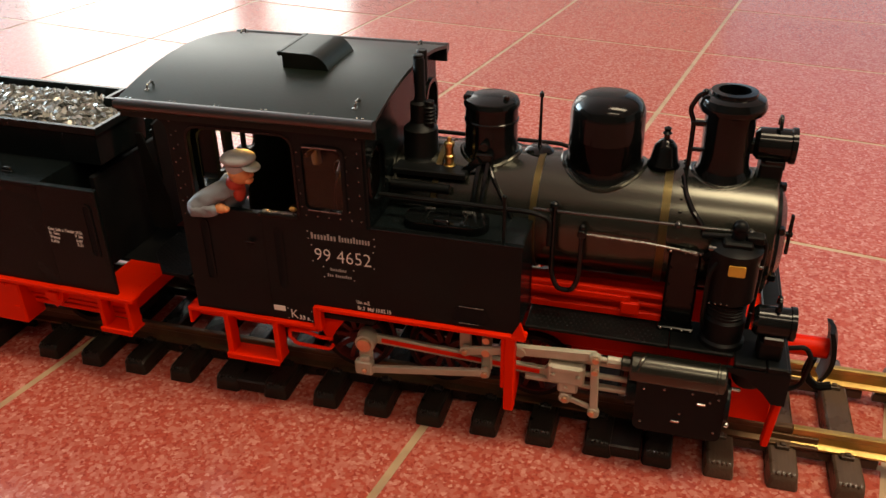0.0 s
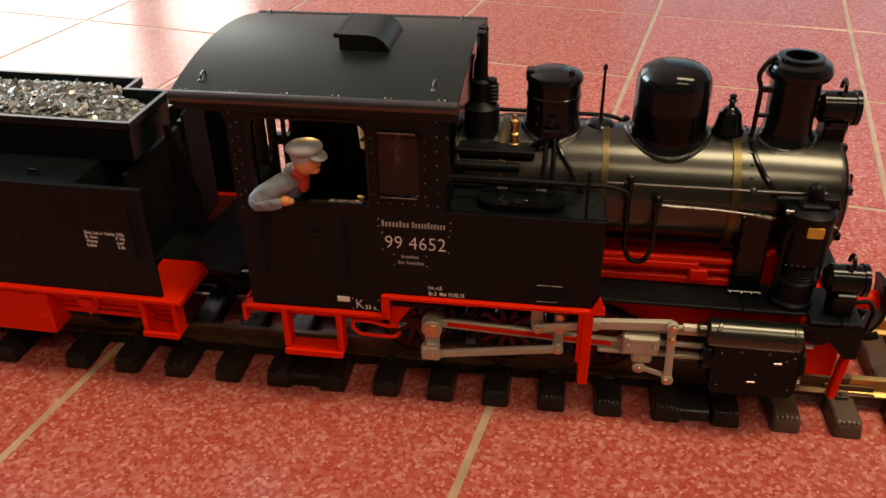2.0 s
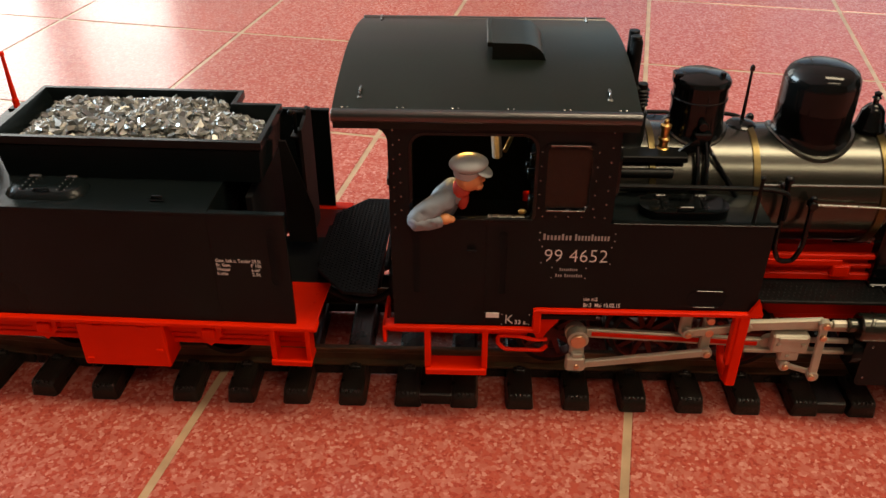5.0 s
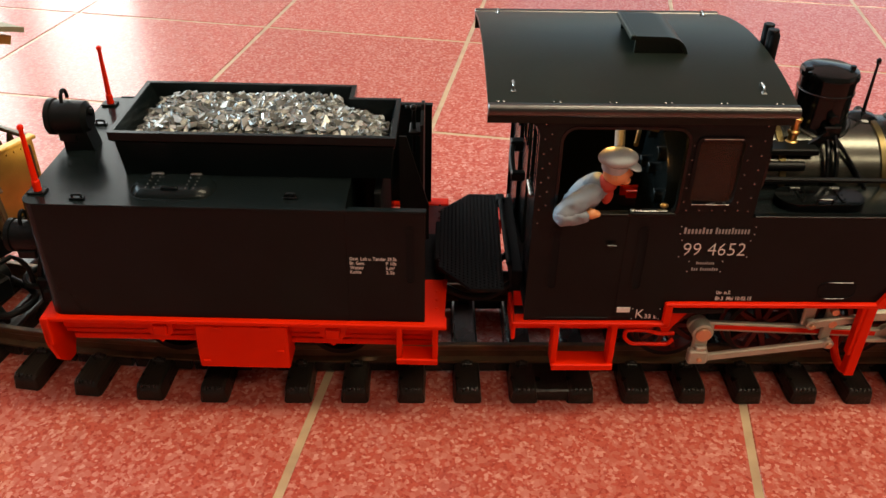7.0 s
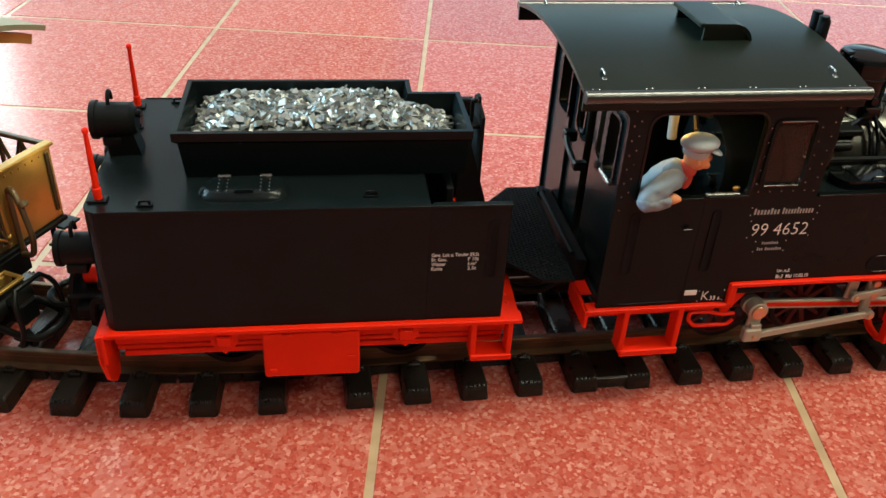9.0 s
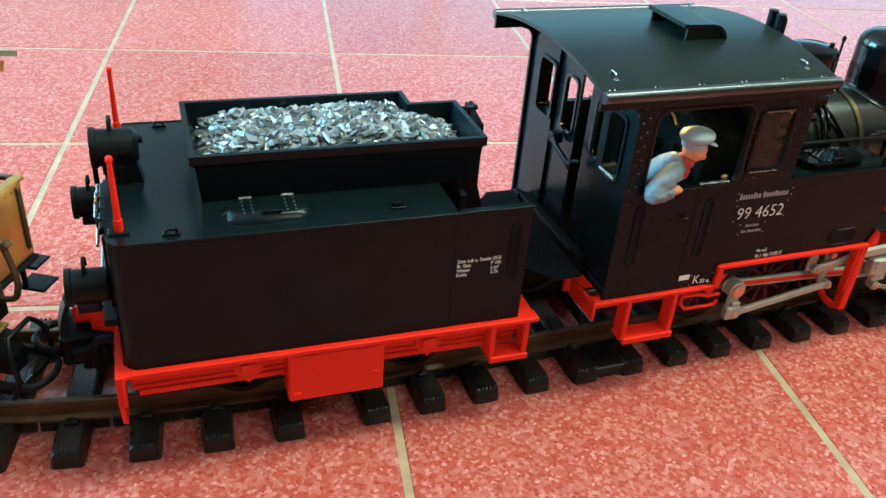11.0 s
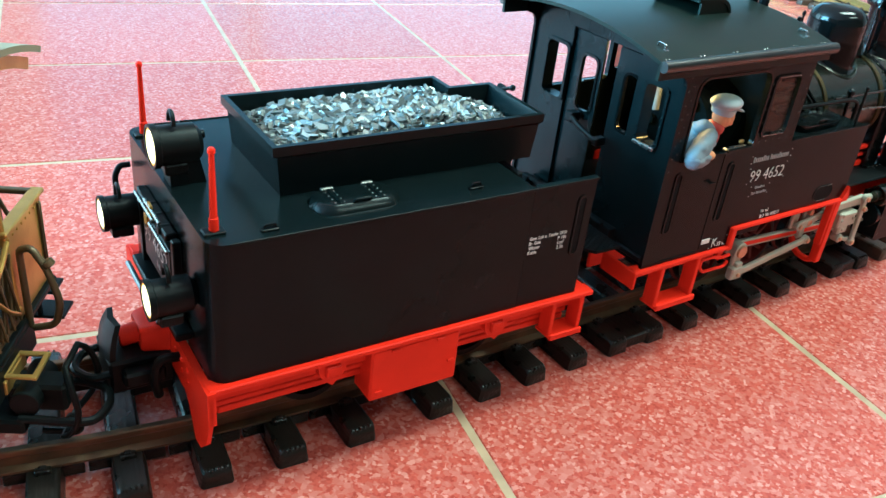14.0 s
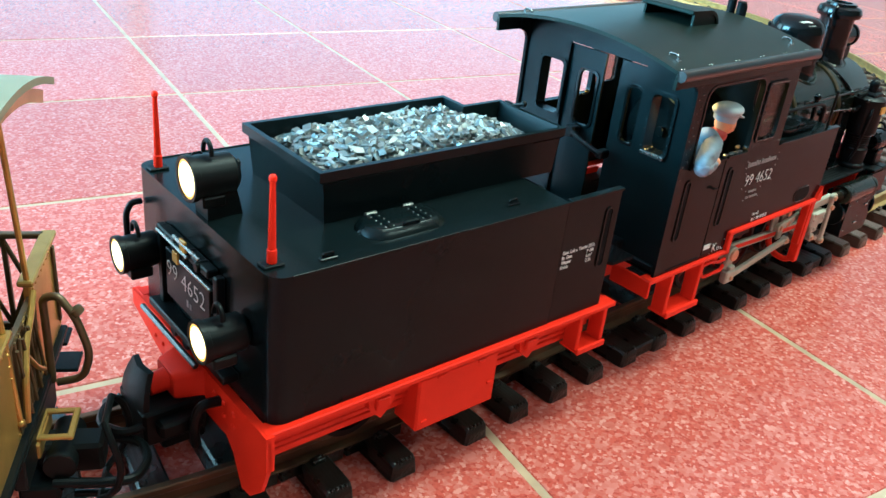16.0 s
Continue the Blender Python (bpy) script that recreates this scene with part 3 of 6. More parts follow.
            # Flat matt sheet for the dark of the slot; nothing is cut in.
            part("groove_shade", Shape().sheet(rounded(gx - 1.5, gx + 1.5, 69, 97.5, 1.4), [], "y", y - side * 0.2, y + side * 0.12), M_MATT, wall, "matt black sheet for the slot's shade")
        h = Shape().cyl((-73, y, 90.5), (-73, y + side * 1.5, 90.5), 0.6, seg=8)
        h.box(-75, -71, y + side * 1.2, y + side * 2, 90, 91, 0.3)
        part("door_handle", h, M_GLOSS, wall)
        # grip slot in the tank side
        g = Shape().sheet(rounded(15, 31.5, 64, 72.6, 4), [rounded(15.6, 30.9, 64.6, 72.0, 3.7)], "y", y, y + side * 0.3)
        part("grip_rim", g, M_BLACK, wall)
        # Two light strips that stand for highlights along the slot's edges.
        part("grip_glint", Shape().box(18.5, 29, y, y + side * 0.5, 72.1, 72.5, 0.15), M_RIVET, wall, "bright strip for the edge's highlight")
        part("grip_glint", Shape().box(18.5, 27, y, y + side * 0.5, 64.1, 64.4, 0.15), M_RIVET, wall, "bright strip for the edge's highlight")
        # The grip's inner shade, laid on as a flat matt sheet.
        part("grip_shade", Shape().sheet(rounded(15.6, 30.9, 64.6, 72.0, 3.7), [], "y", y - side * 0.2, y + side * 0.12), M_MATT, wall, "matt black sheet for the grip's shade")
        if side < 0:
            lettering("running_number", "99 4652", 6.3, (-44.0, y - 0.15, 85.3), ON_SIDE, wall, width=25.0)
            lettering("inspection_text", "Unr. m.Z.", 1.7, (-26.6, y - 0.15, 66.2), ON_SIDE, wall, width=6)
            lettering("inspection_text", "Br.3  Mai 10.02.15", 1.9, (-26.4, y - 0.15, 63.1), ON_SIDE, wall, width=15)
            lettering("brake_text", "K", 5.0, (-58.2, y - 0.15, 53.4), ON_SIDE, wall, width=3.2)
            lettering("brake_text", "33 s.", 2.2, (-54.4, y - 0.15, 53.3), ON_SIDE, wall, width=5.2)
            b = Shape().box(-66.5, -61, y - 0.25, y + 0.1, 56.4, 59, 0.1)
            part("white_plate", b, M_WHITE, wall, "small white plate")
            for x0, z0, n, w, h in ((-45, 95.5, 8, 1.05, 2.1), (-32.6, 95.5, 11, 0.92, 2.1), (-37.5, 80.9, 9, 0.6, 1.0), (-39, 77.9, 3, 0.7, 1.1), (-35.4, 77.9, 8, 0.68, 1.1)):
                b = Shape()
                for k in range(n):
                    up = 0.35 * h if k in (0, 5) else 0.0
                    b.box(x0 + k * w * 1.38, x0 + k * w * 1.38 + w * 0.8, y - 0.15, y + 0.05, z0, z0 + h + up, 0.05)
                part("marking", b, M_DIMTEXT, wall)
            for x0, x1, z0, z1 in ((-46.4, -17.0, 95.4, 98.8), (-45.2, -17.8, 84.6, 92.4), (-40.6, -27.0, 77.4, 82.4), (-59.8, -48.4, 53.0, 58.2)):
                studs([(x, y, z) for x in (x0, x1) for z in (z0, z1)], (0, -1, 0), 0.32, M_DIMTEXT, wall, "plate_bolt")
    # front wall
    arch = cab_arch(half=49, edge=147.5, rise=7.6)
    loop = [(-49, 62), (49, 62)] + arch
    holes = [rounded(sx * 39 - 8, sx * 39 + 8, 112, 136, 7) for sx in (-1, 1)]
    fw = part("cab_front", Shape().sheet(loop, holes, "x", -20.2, -18.8), M_BLACK, LOCO)
    for sx in (-1, 1):
        ring = Shape().sheet(rounded(sx * 39 - 9.4, sx * 39 + 9.4, 110.6, 137.4, 8.4), [rounded(sx * 39 - 7.6, sx * 39 + 7.6, 112.4, 135.6, 6.6)], "x", -18.8, -17.6)
        part("window_frame", ring, M_GLOSS, fw)
    # rear wall with its doorway and two leaves
    doorway = [(-22, 54), (22, 54), (22, 143), (-22, 143)]
    outer = [(-48.4, 52), (48.4, 52), (48.4, 147.5)] + [p for p in arch if abs(p[0]) < 48][0:] + [(-48.4, 147.5)]
    holes = [rounded(a, b, 107.5, 133, 2.5) for a, b in ((23.5, 37.5), (-40.0, -28.5))] + [doorway]
    rw = part("cab_rear", Shape().sheet(outer, holes, "x", -106.5, -105.1), M_BLACK, LOCO)
    rw.location.x = 3 * MM
    for a, b in ((23.5, 37.5), (-40.0, -28.5)):
        ring = Shape().sheet(rounded(a - 1.5, b + 1.5, 106, 134.5, 3), [rounded(a, b, 107.5, 133, 2.5)], "x", -107.4, -106.4)
        ring.sheet(rounded(a - 1.2, b + 1.2, 106.3, 134.2, 3), [rounded(a, b, 107.5, 133, 2.5)], "x", -105.2, -100.6)
        fr = part("window_frame", ring, M_BLACK, rw)
        if a < 0:
            part("window_sill", Shape().box(-108.6, -104.6, a - 0.5, b + 0.5, 105.6, 107.4, 0.4), M_RIVET, fr, "worn metal sill")
        studs([(-107.4, y, z) for y in (a - 0.8, b + 0.8) for z in range(109, 134, 4)], (-1, 0, 0), 0.4, M_BLACK, rw)
    for y0, y1, wa, wb in ((1.5, 24.5, 4.5, 14.5), (-24.5, -7.5, -22, -14.0)):
        leaf = part("door", Shape().sheet([(y0, 54), (y1, 54), (y1, 142), (y0, 142)], [rounded(wa, wb, 106.5, 132, 3)], "x", -104.8, -103.6), M_BLACK, rw)
        part("window_frame", Shape().sheet(rounded(wa - 1.2, wb + 1.2, 105.3, 133.2, 3.6), [rounded(wa, wb, 106.5, 132, 3)], "x", -105.5, -104.8), M_GLOSS, leaf)
    h = Shape()
    h.tube(bend([(-107, 10, 104), (-111, 9, 104), (-112, 3, 102), (-112, -10, 99)]), 1.3, 8)
    h.box(-113, -107, -12, -8, 97, 101, 0.6)
    h.box(-112, -106, 8, 13, 101, 106, 0.6)
    part("door_bar", h, M_DARK, rw, "black door bar")
    ap = Shape().box(-109, -104, -30, 34, 52, 63, 0.5).box(-112, -108, 28, 34, 60, 65, 0.5).cyl((-110, -26, 64), (-110, 30, 64), 1.2, seg=10)
    part("rear_apron", ap, M_MATT, LOCO, "black apron under the cab doors")
    # floor, boiler back and the lit inside
    part("cab_floor", Shape().box(-105, -20, -48, 48, 54, 57, 0.5), M_DARK, LOCO)
    bh = Shape().lathe([(22, 0), (24, 3), (24, 26)], (-46, 0, 96), (1, 0, 0), 32)
    bh.box(-46, -20, -22, 22, 57, 92, 2)
    part("seat_box", Shape().box(-101.5, -90, -46, -12, 57, 80, 1), M_DARK, LOCO)
    for i, (y, z) in enumerate(((-10, 110), (8, 112), (0, 98), (-14, 92), (14, 94))):
        bh.cyl((-49, y, z), (-45, y, z), 3.2 - 0.3 * (i % 3), seg=14)
    back = part("boiler_back", bh, M_BLACK, LOCO)
    lv = Shape().tube(bend([(-48, -4, 118), (-56, -4, 120), (-60, -16, 117)]), 1.0, 8)
    lv.tube(bend([(-24, 16, 138), (-50, 16, 140), (-60, 2, 139), (-66, -14, 138)]), 1.2, 8)
    part("regulator_lever", lv, M_BRASS, back, "brass regulator lever and pipe")
    hs = Shape().cyl((-62.5, 0, 106), (-66, 0, 150), 2.2).cyl((-68, -4, 149), (-78, -27, 141), 1.2, seg=10)
    lamp = part("cab_lamp", hs, M_CAP, LOCO, "pale cab post with lamp arm")
    part("bulb", Shape().ball((-78, -28, 137), (2.0, 2.0, 2.4)), M_LENS, lamp, "glowing bulb")


def build_roof():
    path = cab_arch(24)
    y0, z0 = path[0]
    path = [(y0 + 0.2, z0 - 7.4), (y0 + 0.4, z0 - 2.0)] + path + [(-y0 - 0.4, z0 - 2.0), (-y0 - 0.2, z0 - 7.4)]
    roof = part("roof", Shape().strip(path, -1.5, -124.5, -13.5), M_ROOF, LOCO, "dark grey-green arched cab roof", smooth=40)
    for side in (-1, 1):
        y = side * (y0 + 1.5)
        part("gutter", Shape().cyl((-124.5, y, z0 - 1.6), (-13.5, y, z0 - 1.6), 2.4, seg=28, c=0.2), M_GUTTER, roof, "glossy black gutter bead")
    for side in (-1, 1):
        studs([(x + o, side * (y0 - 1.4), z0 + 0.15) for x in range(-121, -15, 20) for o in (0, 2.2)], (0, side * 0.3, 1), 0.5, M_RIVET, roof)
    for x in (-115, -24):
        for side in (-1, 1):
            y, z = side * 41, 152.0
            h = Shape().tube(bend([(x, y - 2.4, z - 1), (x, y - 2.2, z + 2.0), (x, y + 2.2, z + 2.4), (x, y + 2.4, z - 1)]), 0.45, 8)
            h.box(x - 1.0, x + 1.0, y - 3.6, y + 3.6, z - 0.9, z + 0.3, 0.3)
            part("lifting_eye", h, M_RIVET, roof)
    # roof ventilator: a cowl with a flat top that curls down towards the front, open behind
    top = [(-68.5, 163.2), (-54.5, 163.0)] + [(-54.5 + 9 * math.sin(radians(a)), 154.5 + 8.5 * math.cos(radians(a))) for a in (15, 30, 45, 60, 75, 90)]
    low = [(x + 0.2, z - 1.5) for x, z in top[:2]] + [(-54.5 + 7.4 * math.sin(radians(a)), 154.5 + 7.0 * math.cos(radians(a))) for a in (15, 30, 45, 60, 75, 90)]
    s = Shape().sheet(top + low[::-1], [], "y", -16.5, 12.5)
    for y in (-16.0, 11.0):
        s.sheet([(-66.5, 154.0)] + [(-66.5, 162)] + low[1:] + [(-47.2, 153.5)], [], "y", y, y + 1.2)
    s.box(-68.6, -66.4, -16.5, 12.5, 161.4, 163.4, 0.4)
    part("ventilator", s, M_ROOF, roof, "low cowl ventilator open to the rear")


AXIS, BR = 96.5, 25.5


def build_boiler():
    boiler = part("boiler", Shape().cyl((-19, 0, AXIS), (97, 0, AXIS), BR, seg=64, c=0.5), M_BOILER, LOCO, "satin dark boiler barrel")
    smoke = part("smokebox", Shape().lathe([(BR + 0.6, 0), (BR + 0.6, 38), (BR, 40), (BR - 2.5, 41)], (97, 0, AXIS), (1, 0, 0), 64), M_BOILER, LOCO, "satin dark smokebox")
    door = Shape().lathe([(BR - 3.5, 0), (BR - 4, 1.4), (15, 4.2), (6, 5.4), (0.1, 5.8)], (138, 0, AXIS), (1, 0, 0), 48)
    d = part("smokebox_door", door, M_BLACK, smoke, "black domed smokebox door")
    hd = Shape().cyl((142, 0, AXIS), (147, 0, AXIS), 1.2).box(145, 146.4, -1, 1, AXIS - 9, AXIS + 9, 0.3)
    for k in range(6):
        a = radians(60 * k + 30)
        hd.box(138.5, 141, 21 * math.cos(a) - 1.6, 21 * math.cos(a) + 1.6, AXIS + 21 * math.sin(a) - 1.6, AXIS + 21 * math.sin(a) + 1.6, 0.4)
    part("door_handle", hd, M_GLOSS, d)
    for x in (-1.0, 41.5, 93.6):
        w = 3.6 if x > 90 else 3.0
        part("band", Shape().lathe([(BR, 0), (BR + 0.7, 0.2), (BR + 0.7, w - 0.2), (BR - 0.5, w), (BR - 0.5, 0)], (x, 0, AXIS), (1, 0, 0), 64, 0, True), M_BAND, boiler, "brass boiler band")
    for k in range(26):
        a = radians(-60 + 300 * k / 25)
        n = (0, math.cos(a), math.sin(a))
        studs([(101, (BR + 0.6) * n[1], AXIS + (BR + 0.6) * n[2])], n, 0.8, M_BOILER, smoke)
    # chimney
    c = Shape()
    c.saddle(115.6, AXIS, BR, [(11.4, -1.0, 1), (11.0, 1.0, 1), (10.2, 2.0, 1), (9.7, 4, 1), (9.5, 9, 0.3)])
    c.lathe([(9.5, 6), (9.4, 9), (9.9, 30.5), (10.0, 31), (12.3, 31.6), (13.0, 33.2), (13.0, 34.4), (12.0, 36.8), (10.0, 37.8), (9.0, 38.0), (8.8, 39.4), (6.2, 39.6), (6.0, 38), (5.8, 20), (0.1, 19.5)], (115.6, 0, 116.3), (0, 0, 1), 48)
    part("chimney", c, M_GLOSS, LOCO, "glossy black chimney with rounded cap")
    p = Shape().tube(bend([(100.6, -3, 119), (102, -3, 124), (102, -3, 143), (99.8, -3, 148), (102.5, -3, 153.5), (104.4, -3, 154.6)]), 1.0, 8)
    p.box(101, 108, -4.2, -1.8, 141.4, 143.4, 0.3).box(101.4, 106.8, -4, -2, 130.6, 132, 0.3)
    p.ball((104.8, -3, 155.2), 1.3)
    part("steam_pipe", p, M_GLOSS, LOCO, "thin bent black pipe beside the chimney")
    p = Shape().tube(bend([(101, -8, 121.5), (102.5, -16, 117.3), (106, -21.5, 112.5), (112, -24.8, 106)], 6), 1.1, 8)
    part("exhaust_pipe", p, M_GLOSS, smoke)
    # steam dome and sand dome
    d = Shape().lathe([(15.2, 2), (15.2, 5), (15.2, 24), (14.8, 26.8), (13.4, 29.4), (10.4, 31.4), (6, 32.3), (0.1, 32.6)], (68.4, 0, 118.4), (0, 0, 1), 48)
    d.saddle(68.4, AXIS, BR, [(16.6, 0.2, 1), (15.8, 0.9, 1), (15.3, 1.9, 1), (15.2, 4.0, 1), (15.2, 12, 0.2)])
    part("steam_dome", d, M_GLOSS, LOCO, "tall glossy black steam dome")
    for cx, r in ((68.4, 18.0), (20.0, 13.4), (115.6, 13.0)):
        part("dome_flange", Shape().saddle(cx, AXIS, BR, [(r, -0.8, 1), (r, 0.5, 1), (r - 0.6, 0.95, 1), (r - 1.4, 0.6, 1)]), M_BOILER, LOCO, "thin satin flange ring")
    d = Shape().saddle(20, AXIS, BR, [(12.4, 0.2, 1), (11.6, 0.9, 1), (11.3, 2.0, 1), (11.2, 7, 0.5)])
    d.lathe([(11.2, 3), (11.2, 18.2), (11.6, 18.5), (11.6, 19.4), (11.2, 19.8), (11.2, 25.0), (11.9, 25.3), (11.9, 26.6), (11, 28), (8, 29.2), (0.1, 29.8)], (20, 0, 116.8), (0, 0, 1), 40)
    sd = part("sand_dome", d, M_GLOSS, LOCO, "lidded glossy black sand dome")
    h = Shape().box(8.2, 12, -3, 3, 143.5, 146.2, 0.6).cyl((27, -4, 145.5), (27, -4, 147.6), 1.2, seg=10)
    h.cyl((20, -11, 128), (20, -14.5, 128), 2.0, seg=12).cyl((20, -11, 122), (20, -13.4, 122), 3.0, seg=12)
    part("hinge", h, M_GLOSS, sd)
    # sand pipes down the near flank
    for side in (-1, 1):
        t = Shape()
        t.tube(bend([(18.6, side * 13, 123), (18.4, side * 20, 117), (18, side * 25.5, 108), (18, side * 26, 96)]), 1.0, 8)
        t.tube(bend([(22, side * 13, 121), (25, side * 19, 117), (33, side * 25.5, 106), (36, side * 27, 100)]), 0.9, 8)
        t.tube(bend([(22.0, side * 13, 123), (22.0, side * 20, 117), (21.6, side * 25.5, 108), (21.6, side * 26, 96)]), 1.0, 8)
        t.box(16.5, 24, side * 11, side * 15.5, 120.5, 125.5, 0.6)
        t.sheet([(2, 114.6), (11, 114.6), (19.5, 121.5), (17.5, 124), (10, 117.6), (2, 117.6)], [], "y", side * 17, side * 15.4)
        part("sand_pipe", t, M_GLOSS, sd)
    # bell, valve rod, whistle, turret
    b = Shape().lathe([(6.6, -3), (6.4, 0), (6.6, 0.6), (5.8, 2), (5.2, 5), (4.6, 8), (2.8, 10.3), (1.2, 11.2), (1.2, 13), (2.0, 13.4), (1.2, 14.4), (1.6, 15.6), (0.1, 16.4)], (92.5, 0, 122.5), (0, 0, 1), 28)
    part("bell", b, M_GLOSS, LOCO, "small black bell")
    v = Shape().lathe([(6.5, -2), (6.3, 0.6), (4.5, 2), (1.4, 2.4), (0.8, 3), (0.55, 24), (1.0, 24.4), (1.0, 26), (0.3, 26.8)], (40.5, 3, 121.5), (0, 0, 1), 20)
    part("valve_rod", v, M_GLOSS, LOCO, "thin black valve rod on a round foot")
    w = Shape().lathe([(2.6, -2), (2.6, 1), (1.9, 1.4), (1.7, 4), (2.3, 4.4), (2.3, 5.4), (1.7, 6), (1.7, 9.5), (2.2, 9.8), (2.2, 11.2), (1.0, 11.8), (0.9, 13.4), (0.2, 13.8)], (5.0, -13.6, 117.5), (0, 0, 1), 20)
    part("whistle", w, M_BRASS, LOCO, "polished brass whistle")
    t = Shape().lathe([(10, -6), (9.5, -1), (8, 0.5), (7.4, 2), (7.4, 13), (5.6, 14.4), (4.4, 16), (4.4, 24), (2.8, 25), (2.3, 27), (2.3, 42), (1.8, 43.4)], (-9.5, -6.5, 118.5), (0, 0, 1), 24)
    for k in range(5):
        t.lathe([(2.6, 0), (3.2, 0.5), (2.6, 1.0)], (-5.4, -7.5, 134.5 + 1.6 * k), (0, 0, 1), 14)
    t.cyl((-5.4, -7.5, 132), (-5.4, -7.5, 144), 2.2, seg=12)
    t.cyl((-10, -6, 150), (-10, -6, 163), 2.2, seg=16).cyl((-10, -0.5, 150), (-10, -0.5, 163.4), 2.2, seg=16)
    t.lathe([(11, -7), (11, -3.5), (9.6, -2)], (-9.5, -6.5, 118.5), (0, 0, 1), 24)
    part("steam_turret", t, M_DARK, LOCO, "dull black steam turret with twin pipes")
    p = Shape().box(-18, 14, -22, -4, 115.5, 118.4, 0.5)
    p.cyl((-18, -24, 112), (8, -24, 112), 2.0, seg=12).cyl((-18, -27, 106.5), (14, -27, 106.5), 1.2, seg=10)
    part("fittings_shelf", p, M_DARK, LOCO, "black fittings shelf with pipes")
    # handrails along both flanks
    for side in (-1, 1):
        r = Shape().tube([(44, side * 27.8, 109.5), (132, side * 27.8, 109.5)], 0.6, 8)
        for x in (52, 101, 128):
            r.cyl((x, side * 24, 108.5), (x, side * 28, 109.5), 1.0, seg=8).ball((x, side * 28, 109.5), 1.5, 10, 6)
        part("handrail", r, M_GUTTER, LOCO, "thin black boiler handrail")
        r = Shape().tube(bend([(-19, side * 36, 112.5), (45, side * 36, 112.0), (52, side * 36, 110), (52, side * 36, 98)]), 1.0, 8)
        part("handrail", r, M_DARK, LOCO, "thin black tank handrail")
        if side < 0:
            r = Shape().tube([(36, side * 47, 102), (36, side * 47, 122)], 0.7, 8).ball((36, side * 47, 122.6), 1.1, 10, 6)
            part("lamp_iron", r, M_DARK, LOCO)
        # lower feed pipes
        r = Shape().tube(bend([(63, side * 28.5, 101), (90, side * 28, 100), (108, side * 28.5, 98.5)]), 0.6, 8)
        part("feed_pipe", r, M_RIVET, LOCO, "thin grey metal feed pipe")
        r = Shape().tube(bend([(53, side * 30, 112), (53, side * 31, 82), (56, side * 31, 75), (62, side * 31, 75), (64.5, side * 31, 82), (64.5, side * 30, 101)]), 1.1, 10)
        r.cyl((64.5, side * 28, 102), (64.5, side * 32, 102), 1.9, seg=12).ball((64.5, side * 30, 104.5), 1.5, 10, 6).ball((53, side * 30, 113), 2.0, 12, 8)
        part("feed_hose", r, M_GLOSS, LOCO, "black looped feed hose")


